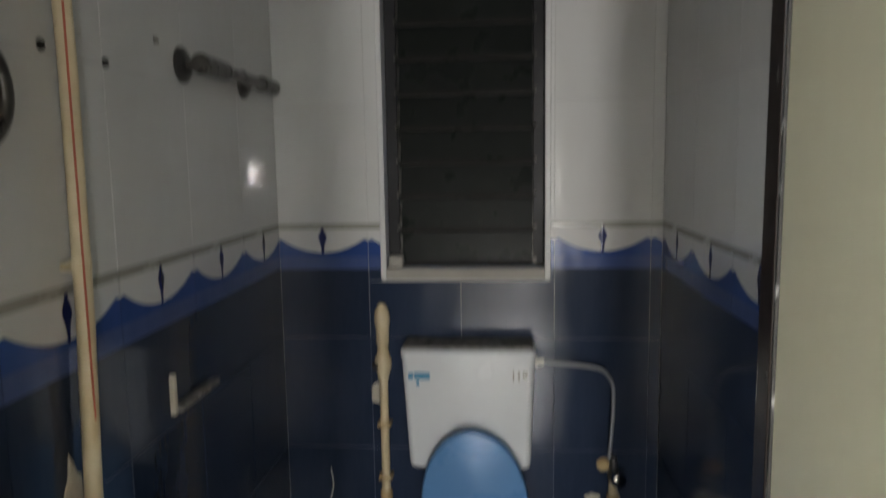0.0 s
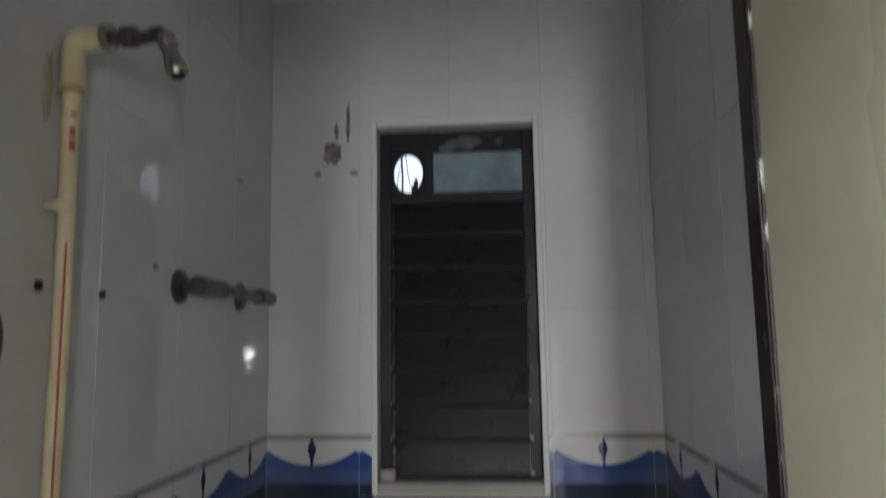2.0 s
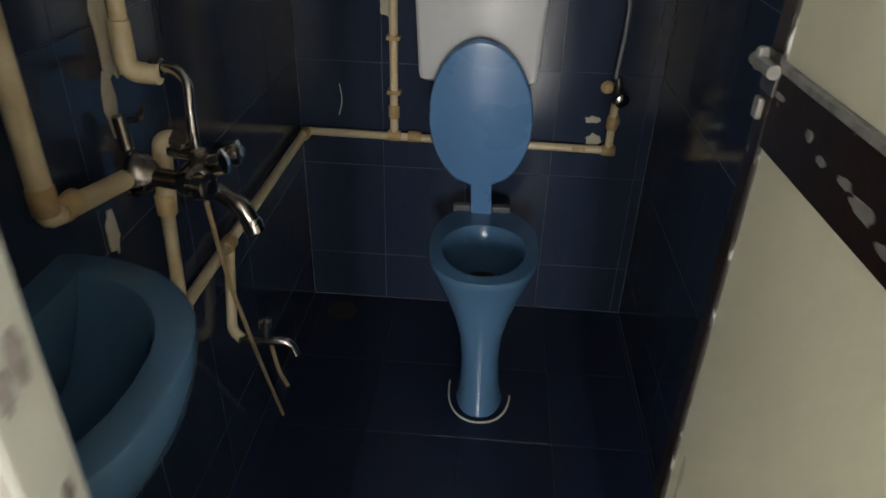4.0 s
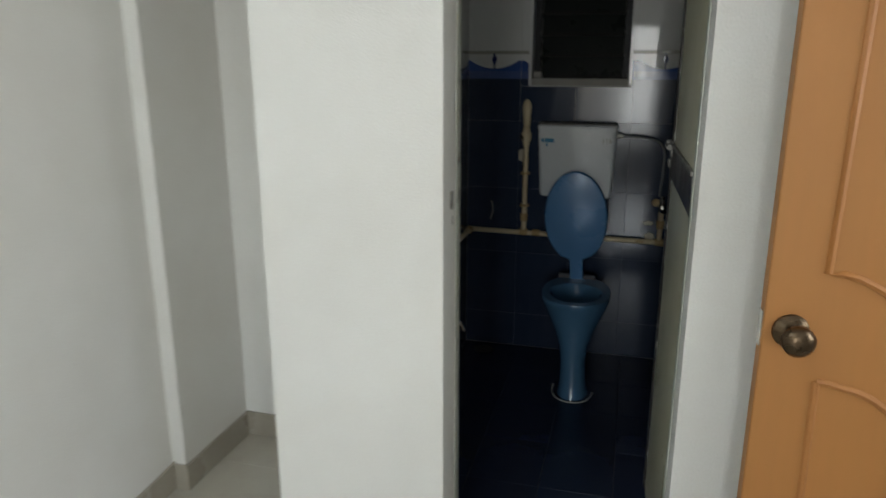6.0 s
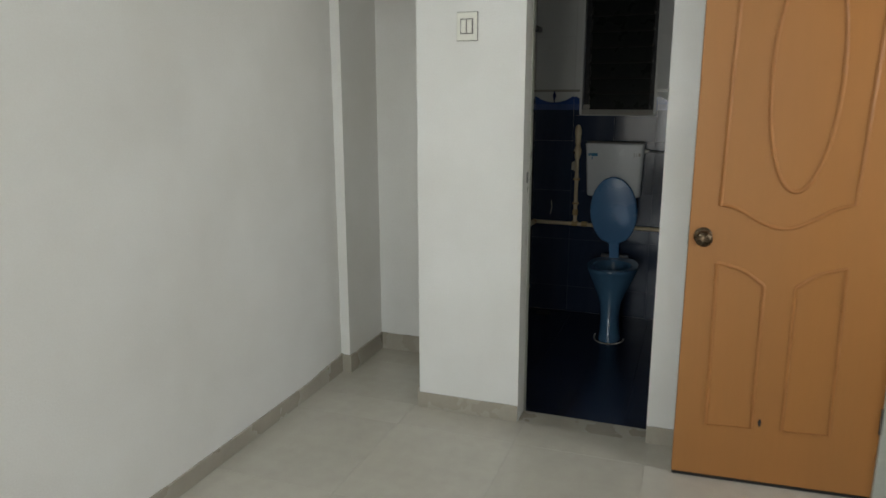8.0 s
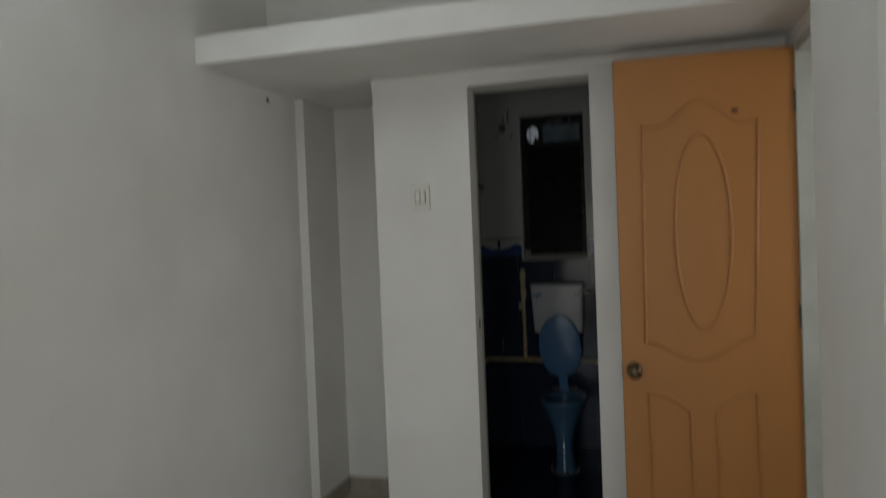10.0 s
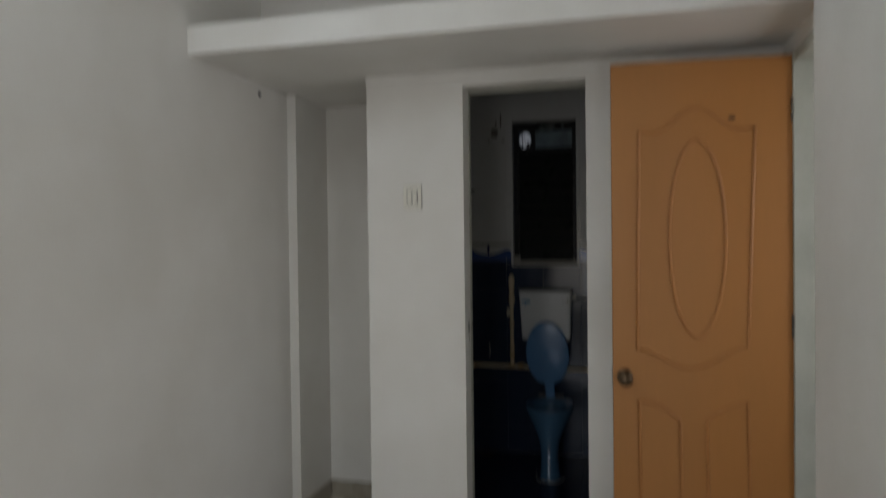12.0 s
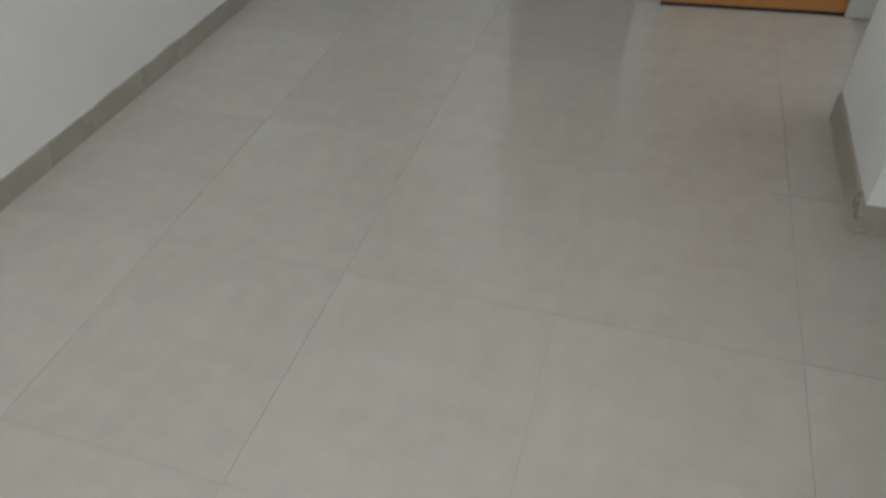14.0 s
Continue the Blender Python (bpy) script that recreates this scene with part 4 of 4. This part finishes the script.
part("bend_nut", lathe(bmesh.new(), (SX + 0.046, 0.962, 0.99), (1, 0, 0), [(0, 0.0165), (0.004, 0.0175), (0.016, 0.0165), (0.02, 0.009)], 8), M_OLDCHROME, mx)
part("bend_seat", lathe(bmesh.new(), (-0.02, 0.92, 0.85), (0, 0, 1), [(0, 0.013), (0.012, 0.0125), (0.014, 0.0145), (0.026, 0.0145), (0.03, 0.007)], 12), M_OLDCHROME, mx)
part("hook", sweep(bmesh.new(), bent([(BX0, 0.955, 0.905), (BX0 + 0.035, 0.955, 0.905), (BX0 + 0.045, 0.955, 0.93)], 0.012), 0.0045, 8), M_CHROME, mx, smooth=True)
part("old_sleeve", sweep(bmesh.new(), [(BX0 + 0.036, 0.893, 0.935), (BX0 + 0.04, 0.893, 0.882)], 0.0105, 12), M_OLDCHROME, mx, smooth=True)
hs = thing("shower_hose", (-0.1, 1.3, BZ), "thin brown hose hanging from the mixer", "hose")
part("hose", sweep(bmesh.new(), bent([(-0.031, 0.915, 0.826), (-0.048, 0.99, 0.6), (-0.075, 1.15, 0.27), (-0.1, 1.33, BZ + 0.006)], 0.1), 0.0045, 8), M_HOSE, hs, smooth=True)
tp = thing("wall_tap", (-0.1, 1.15, 0.31), "small chrome tap low on the wall", "tap")
part("tap_body", sweep(bmesh.new(), bent([(BX0 + 0.045, 1.15, 0.312), (-0.04, 1.158, 0.312), (0.0, 1.165, 0.305), (0.012, 1.166, 0.27)], 0.02), 0.011, 12), M_CHROME, tp, smooth=True)
part("tap_handle", lathe(bmesh.new(), (-0.05, 1.158, 0.318), (0, 0, 1), [(0, 0.008), (0.03, 0.007), (0.034, 0.016), (0.052, 0.016), (0.056, 0.006)], 12), M_CHROME, tp, smooth=True)
part("hanging_end", sweep(bmesh.new(), bent([(-0.045, 1.165, 0.29), (-0.04, 1.18, 0.2), (-0.03, 1.2, 0.14)], 0.03), 0.005, 8), M_HOSE, tp, smooth=True)

# ---- wash basin ----
bs = thing("wash_basin", (BX0, 0.47, 0.6), "blue ceramic wall-hung wash basin", "wash basin")


def half_oval(cx, cy, z, rx, ry, n=36, back=0.0):
    out = []
    for j in range(n):
        k = 2 * math.pi * j / n
        c, s = math.cos(k), math.sin(k)
        x = cx + rx * c
        out.append((max(x, BX0 + back), cy + ry * math.copysign(abs(s) ** 0.85, s), z))
    return out


loops = []
for z, rx, ry in ((0.6, 0.08, 0.08), (0.62, 0.13, 0.13), (0.66, 0.18, 0.18), (0.71, 0.215, 0.218), (0.75, 0.228, 0.24), (0.79, 0.234, 0.25), (0.8, 0.233, 0.249), (0.804, 0.228, 0.244)):
    loops.append(half_oval(BX0 + 0.03, 0.47, z, rx, ry))
for z, rx, ry in ((0.804, 0.19, 0.2), (0.795, 0.183, 0.192), (0.75, 0.165, 0.172), (0.69, 0.12, 0.125), (0.66, 0.05, 0.05)):
    loops.append(half_oval(BX0 + 0.03, 0.47, z, rx, ry, back=0.05))
part("bowl", rings(bmesh.new(), loops), M_CERAMIC, bs, smooth=True)
part("plughole", lathe(bmesh.new(), (BX0 + 0.04, 0.47, 0.659), (0, 0, 1), [(0, 0.02), (0.004, 0.019), (0.005, 0.01)], 16), M_CHROME, bs)
part("waste_pipe", sweep(bmesh.new(), bent([(BX0 + 0.04, 0.47, 0.61), (BX0 + 0.04, 0.47, 0.42), (BX0 + 0.002, 0.47, 0.4)], 0.04), 0.018, 12), M_WHITEPL, bs, smooth=True)
dr = thing("floor_drain", (-0.04, 1.845, BZ), "dark round floor drain", "drain")
part("rim", lathe(bmesh.new(), (-0.04, 1.845, BZ), (0, 0, 1), [(0, 0.05), (0.003, 0.049), (0.0035, 0.045)], 24), M_DARKHOLE, dr)
part("grate", lathe(bmesh.new(), (-0.04, 1.845, BZ + 0.0035), (0, 0, 1), [(0, 0.043), (0.0012, 0.042)], 24), M_DARKHOLE, dr)

# ---- entrance door, open against the wall ----
Q0, Q1 = Vector((1.522, -0.17, 0)), Vector((0.872, -0.212, 0))
ev = (Q0 - Q1).normalized()
em = Matrix(((ev.x, -ev.y, 0, Q1.x), (ev.y, ev.x, 0, Q1.y), (0, 0, 1, 0), (0, 0, 0, 1)))  # u from the knob's edge to the hinges
EL = (Q0 - Q1).length
ed = thing("panel_door", (Q0.x, Q0.y, 0.008), "open orange-brown moulded panel door", "door")
part("leaf", box(bmesh.new(), 0, EL, 0, 0.032, 0.012, 2.1, bevel=0.003, m=em), M_ORANGE, ed)
part("weather_strip", box(bmesh.new(), 0.002, EL - 0.002, -0.001, 0.03, 0.002, 0.0105, m=em), M_DARKHOLE, ed, "dark worn bottom edge")


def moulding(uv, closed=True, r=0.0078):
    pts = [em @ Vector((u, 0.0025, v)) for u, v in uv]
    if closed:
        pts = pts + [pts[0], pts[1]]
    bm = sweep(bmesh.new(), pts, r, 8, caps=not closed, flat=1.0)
    return part("moulding", bm, M_ORANGE_D, ed, "moulded bead", smooth=True)


def arc(u0, v0, u1, v1, bulge, n=14):
    """From one point to the other through an ogee that swells by bulge."""
    out = []
    for i in range(n + 1):
        t = i / n
        s = math.sin(math.pi * t) ** 1.6
        out.append((u0 + (u1 - u0) * t, v0 + (v1 - v0) * t + bulge * s))
    return out


top = [(0.105, 1.838), (0.15, 1.83)] + arc(0.17, 1.832, 0.46, 1.832, 0.088) + [(0.48, 1.83), (0.522, 1.838)]
low = [(0.495, 1.018)] + arc(0.47, 1.012, 0.115, 1.0, -0.075) + [(0.092, 1.0)]
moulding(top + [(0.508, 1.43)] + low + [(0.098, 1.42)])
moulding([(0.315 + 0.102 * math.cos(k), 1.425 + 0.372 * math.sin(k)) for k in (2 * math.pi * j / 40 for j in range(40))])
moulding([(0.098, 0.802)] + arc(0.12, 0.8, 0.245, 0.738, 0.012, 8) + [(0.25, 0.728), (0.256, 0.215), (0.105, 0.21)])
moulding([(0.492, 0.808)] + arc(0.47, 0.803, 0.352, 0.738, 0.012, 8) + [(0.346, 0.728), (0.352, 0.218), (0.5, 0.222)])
kn = part("knob_rose", lathe(bmesh.new(), em @ Vector((0.045, 0, 0.893)), em.to_3x3() @ Vector((0, -1, 0)), [(0, 0.031), (0.004, 0.03), (0.009, 0.02), (0.012, 0.012), (0.03, 0.011)], 20), M_BRONZE, ed, "antique bronze rose", smooth=True)
part("knob", lathe(bmesh.new(), em @ Vector((0.045, -0.028, 0.893)), em.to_3x3() @ Vector((0, -1, 0)), [(0, 0.012), (0.006, 0.02), (0.016, 0.027), (0.026, 0.027), (0.034, 0.02), (0.037, 0.008)], 20), M_BRONZE, kn, "antique bronze knob", smooth=True)
part("latch_plate", box(bmesh.new(), -0.003, 0.001, 0.006, 0.026, 0.86, 0.925, m=em), M_CHROME, ed)
bm = bmesh.new()
blob(bm, em @ Vector((0.28, 0.0, 0.238)), em.to_3x3() @ Vector((0, -1, 0)), 0.012, 0.03, 0.001, 9)
part("scuff", bm, M_DARKHOLE, ed, "scuffed dent near the bottom")
bm = bmesh.new()
blob(bm, em @ Vector((0.44, 0.0, 1.875)), em.to_3x3() @ Vector((0, -1, 0)), 0.026, 0.016, 0.003, 12)
part("sticker_rest", bm, M_DARKHOLE, ed, "dark scrap stuck near the top")
for v in (0.25, 1.05, 1.85):
    part("hinge", sweep(bmesh.new(), [em @ Vector((EL - 0.002, -0.006, v)), em @ Vector((EL - 0.002, -0.006, v + 0.09))], 0.006, 10), M_DULL, ed, smooth=True)

# ---- switch, tube light, fan, wall marks ----
sw = thing("light_switch", (0.004, 0, 1.623), "ivory two-rocker light switch on the wall", "switch")
# shadow gap round the plate and rockers, put in as dark colour
part("plate_shadow", box(bmesh.new(), -0.0392, 0.0474, -0.004, 0, 1.5686, 1.6776, bevel=0.001), M_SMUDGE_SHADE, sw, "dark rim standing for the plate's shadow gap")
part("plate", box(bmesh.new(), -0.038, 0.046, -0.009, -0.004, 1.57, 1.676, bevel=0.003), M_WHITEPL, sw)
part("inner_frame", boxes((-0.022, 0.03, -0.0112, -0.009, 1.594, 1.652), bevel=0.0008), M_SMUDGE_SHADE, sw, "inner frame darkened for the shaded gap")
for x in (-0.018, 0.006):
    part("rocker", box(bmesh.new(), x, x + 0.02, -0.016, -0.0112, 1.598, 1.648, bevel=0.002), M_WHITEPL, sw)

TY0, TY1, TZ = -2.69, -1.49, 2.56
tl = thing("tube_light", (XL, (TY0 + TY1) / 2, TZ), "lit white tube light on the wall", "tube light")
part("batten", box(bmesh.new(), XL, XL + 0.026, TY0 + 0.005, TY1 - 0.002, TZ - 0.018, TZ + 0.018, bevel=0.003), M_WHITEPL, tl)
part("tube", sweep(bmesh.new(), [(XL + 0.044, TY0 + 0.02, TZ), (XL + 0.044, TY1 - 0.004, TZ)], 0.021, 18), M_TUBE, tl, "glowing tube", smooth=True)
for y in (TY0, TY1 - 0.006):
    part("end_cap", box(bmesh.new(), XL + 0.02, XL + 0.066, y, y + 0.008, TZ - 0.021, TZ + 0.021, bevel=0.002), M_WHITEPL, tl)

FX, FY, FZ = 0.36, -2.04, 2.6
fan = thing("ceiling_fan", (FX, FY, H), "olive beige three-bladed ceiling fan", "ceiling fan")
part("rod", sweep(bmesh.new(), [(FX, FY, FZ + 0.04), (FX, FY, H)], 0.011, 12), M_FAN, fan, smooth=True)
part("canopy", lathe(bmesh.new(), (FX, FY, H), (0, 0, -1), [(0, 0.06), (0.03, 0.055), (0.06, 0.03), (0.07, 0.014)], 24), M_FAN, fan, smooth=True)
part("motor", lathe(bmesh.new(), (FX, FY, FZ + 0.05), (0, 0, -1), [(0, 0.03), (0.01, 0.08), (0.03, 0.1), (0.06, 0.1), (0.08, 0.08), (0.1, 0.04), (0.104, 0.01)], 28), M_FAN, fan, smooth=True)
for i in range(3):
    m = Matrix.Translation((FX, FY, FZ)) @ Matrix.Rotation(radians(121.5 + 120 * i), 4, "Z") @ Matrix.Rotation(radians(9), 4, "X")
    bm = bmesh.new()
    box(bm, 0.15, 0.57, -0.055, 0.055, -0.002, 0.002, m=None)
    for v in bm.verts:
        if v.co.x > 0.5:
            v.co.y *= 0.82
    bmesh.ops.bevel(bm, geom=[e for e in bm.edges if abs(e.verts[0].co.z - e.verts[1].co.z) > 0.003], offset=0.012, segments=3, affect="EDGES")
    bm.transform(m)
    blade = part("blade", bm, M_FAN, fan)
    part("blade_iron", box(bmesh.new(), 0.085, 0.2, -0.016, 0.016, 0.003, 0.007, bevel=0.001, m=m), M_FAN, blade)
tagged(part("wall_plug", lathe(bmesh.new(), (XL, -0.03, 2.125), (1, 0, 0), [(0, 0.011), (0.006, 0.009), (0.007, 0.003)], 10), M_DARKHOLE), "dark plug in the painted wall", "plug")
for x, z in ((0.66, 2.283), (0.78, 2.284)):
    tagged(part("nail", sweep(bmesh.new(), [(x, LOFT[0] + 0.012, z - 0.003), (x, LOFT[0] + 0.008, z + 0.006)], 0.003, 6), M_DARKHOLE), "dark nail on the loft shelf's edge", "nail")
for x, y, z, w in ((DX0 + 0.0025, 0.128, 1.03, 0.011), (DX0 + 0.0025, 0.14, 1.045, 0.008), (DX0 + 0.0005, 0.085, 0.985, 0.01), (DX0 + 0.0025, 0.137, 1.3, 0.008), (DX0 + 0.0025, 0.139, 1.127, 0.013), (DX0 + 0.0025, 0.127, 1.12, 0.011)):
    bm = bmesh.new()
    blob(bm, (x - 0.0005, y, z), (1, 0, 0), w, w * 2.2, 0.001, int(y * 1000))
    tagged(part("frame_dent", bm, M_SMUDGE_SHADE), "dark chip in the stone doorway lining", "chip")

# ---- tiles ----
TILES = {}
GAP = 0.001


def tile_mesh(w, h, t, c, mat):
    """A tile facing -y, its lower corner at the origin, with a chamfered face."""
    key = (round(w, 4), round(h, 4), t, mat.name)
    if key not in TILES:
        g = GAP / 2
        lo = [(g, 0, g), (w - g, 0, g), (w - g, 0, h - g), (g, 0, h - g)]
        md = [(x, -t + c, z) for x, _, z in lo]
        hi = [(g + c, -t, g + c), (w - g - c, -t, g + c), (w - g - c, -t, h - g - c), (g + c, -t, h - g - c)]
        faces = [(8, 9, 10, 11)] + [(a + k, a + (k + 1) % 4, a + 4 + (k + 1) % 4, a + 4 + k) for a in (0, 4) for k in range(4)]
        me = bpy.data.meshes.new("tile")
        me.from_pydata(lo + md + hi, [], faces)
        me.materials.append(mat)
        TILES[key] = me
    return TILES[key]


def border_mesh(u0, u1, w, v0, v1, t):
    """A border tile cut to u0..u1 and v0..v1 of its full width w: swags over a pale line on deep blue, a drop in the middle, a grey band on top."""
    key = ("border", round(u0, 4), round(u1, 4), round(w, 4), round(v0, 4), round(v1, 4))
    if key in TILES:
        return TILES[key]
    bm = bmesh.new()
    g, n = GAP / 2, 24
    us = [u0 + g] + [w * i / n for i in range(n + 1) if u0 + g + 0.002 < w * i / n < u1 - g - 0.002] + [u1 - g]

    def bands(u):
        s = abs(2 * u / w - 1)
        return [0.0 + g, 0.2, 0.236, 0.248 + 0.046 * s ** 2.1 - 0.012 * max(0, s - 0.93) / 0.07, 0.314, 0.33 - g]
    for a, b in zip(us, us[1:]):
        ba, bb = bands(a), bands(b)
        for k in range(5):
            za0, za1, zb0, zb1 = (min(max(q, v0 + g), v1 - g) for q in (ba[k], ba[k + 1], bb[k], bb[k + 1]))
            if za1 - za0 < 1e-5 and zb1 - zb0 < 1e-5:
                continue
            pts = [(a - u0, -t, za0 - v0), (b - u0, -t, zb0 - v0), (b - u0, -t, zb1 - v0), (a - u0, -t, za1 - v0)]
            f = bm.faces.new([bm.verts.new(p) for p in pts])
            f.material_index = k
    x0, x1, z0, z1 = g, u1 - u0 - g, g, v1 - v0 - g
    for q in (((x0, 0, z0), (x1, 0, z0), (x1, -t, z0), (x0, -t, z0)), ((x0, 0, z1), (x0, -t, z1), (x1, -t, z1), (x1, 0, z1)),
              ((x0, 0, z0), (x0, -t, z0), (x0, -t, z1), (x0, 0, z1)), ((x1, 0, z0), (x1, 0, z1), (x1, -t, z1), (x1, -t, z0))):
        bm.faces.new([bm.verts.new(p) for p in q])
    if u0 < w / 2 - 0.02 and u1 > w / 2 + 0.02 and v1 > 0.32:
        half = [(0.004, 0.318), (0.0045, 0.31), (0.011, 0.297), (0.012, 0.287), (0.007, 0.274), (0.0045, 0.262), (0.004, 0.25), (0.0015, 0.242)]
        for s in (1, -1):
            for (ha, za), (hb, zb) in zip(half, half[1:]):
                pts = [(w / 2 - u0, -t - 0.0008, za - v0), (w / 2 - u0 + s * ha, -t - 0.0004, za - v0), (w / 2 - u0 + s * hb, -t - 0.0004, zb - v0), (w / 2 - u0, -t - 0.0008, zb - v0)]
                f = bm.faces.new([bm.verts.new(p) for p in (pts if s > 0 else pts[::-1])])
                f.material_index = 5
    me = bpy.data.meshes.new("tile")
    bm.normal_update()
    for f in bm.faces:
        if f.normal.y > 0.5:
            f.normal_flip()
    bm.to_mesh(me)
    bm.free()
    for m in (M_BTILE, M_BLIGHT, M_BMID, M_WTILE, M_GREYBAND, M_BDARK):
        me.materials.append(m)
    TILES[key] = me
    return me


def put_tile(me, parent, m):
    ob = new("tile", me)
    ob.parent = parent
    ob.matrix_parent_inverse = WORLD.get(parent, Matrix()).inverted()
    ob.matrix_basis = m
    return ob


COURSES = [BZ, 0.08, 0.41, 0.74, 1.07, 1.4, 1.73, 2.06, 2.39, BH]


def tile_wall(parent, origin, turn, u_end, joints, hole=None):
    """Glazed tiles on one wall; joints are the upright joints along it, hole the opening to leave free (u0, u1, z0, z1)."""
    base = Matrix.Translation(origin) @ Matrix.Rotation(radians(turn), 4, "Z")
    w = joints[1] - joints[0]
    for a in joints:
        for z0, z1 in zip(COURSES, COURSES[1:]):
            cells = [(max(a, 0), min(a + w, u_end), z0, z1)]
            if hole:
                h0, h1, y0, y1 = hole
                c0, c1, d0, d1 = cells[0]
                if c0 < h1 and c1 > h0 and d0 < y1 and d1 > y0:
                    cells = [(c0, c1, d0, y0), (c0, c1, y1, d1), (c0, h0, max(d0, y0), min(d1, y1)), (h1, c1, max(d0, y0), min(d1, y1))]
            for c0, c1, d0, d1 in cells:
                if c1 - c0 < 0.012 or d1 - d0 < 0.012:
                    continue
                if z0 == 1.07:
                    me = border_mesh(c0 - a, c1 - a, w, d0 - z0, d1 - z0, 0.009)
                else:
                    me = tile_mesh(c1 - c0, d1 - d0, 0.009, 0.0008, M_BTILE if z0 < 1.07 else M_WTILE)
                put_tile(me, parent, base @ Matrix.Translation((c0, 0, d0)))


tile_wall(bath_n, (BX0, BY1 + 0.009, 0), 0, BX1 - BX0, [-0.005 + 0.262 * i for i in range(5)], (WX0 - 0.01 - BX0, WX1 + 0.01 - BX0, WZ0 - 0.02, WZ1 + 0.01))
tile_wall(bath_w, (BX0 - 0.009, BY0, 0), 90, BY1 - BY0, [1.955 - BY0 - 0.284 * (7 - i) for i in range(8)])
tile_wall(bath_e, (BX1 + 0.009, BY1, 0), -90, BY1 - BY0, [0.015 + 0.28 * i for i in range(-1, 7)])


def cuts(a, b, at, step):
    k = math.ceil((a - at) / step)
    out = [a]
    while at + k * step < b:
        if at + k * step - out[-1] > 0.02:
            out.append(at + k * step)
        k += 1
    return out + [b]


floor = structure("floor", boxes((XL - 0.02, XR + 0.02, YS, 0.0, -0.2, -0.0012), (XL - 0.02, NX, 0.0, NY, -0.2, -0.0012), (XR + 0.02, 2.5, -1.8, 0.4, -0.2, -0.002)), M_FGROUT,
                  "beige vitrified tile floor")


def flat_tiles(parent, xs, ys, z, thick, c, mat):
    for x0, x1 in zip(xs, xs[1:]):
        for y0, y1 in zip(ys, ys[1:]):
            me = tile_mesh(x1 - x0, y1 - y0, thick, c, mat)
            put_tile(me, parent, Matrix.Translation((x0, y0, z - thick)) @ Matrix.Rotation(radians(-90), 4, "X"))


flat_tiles(floor, cuts(XL, XR + 0.02, 0.27, 0.506), cuts(YS, 0.0, -1.32, 0.565), 0, 0.009, 0.0002, M_FTILE)
flat_tiles(floor, [XL, NX], cuts(0.0, NY, 0.425, 0.576), 0, 0.009, 0.0002, M_FTILE)
flat_tiles(bath_floor, cuts(BX0, BX1, 0.14, 0.255), cuts(BY0, BY1, 1.3, 0.3), BZ, 0.008, 0.001, M_BFLOOR)
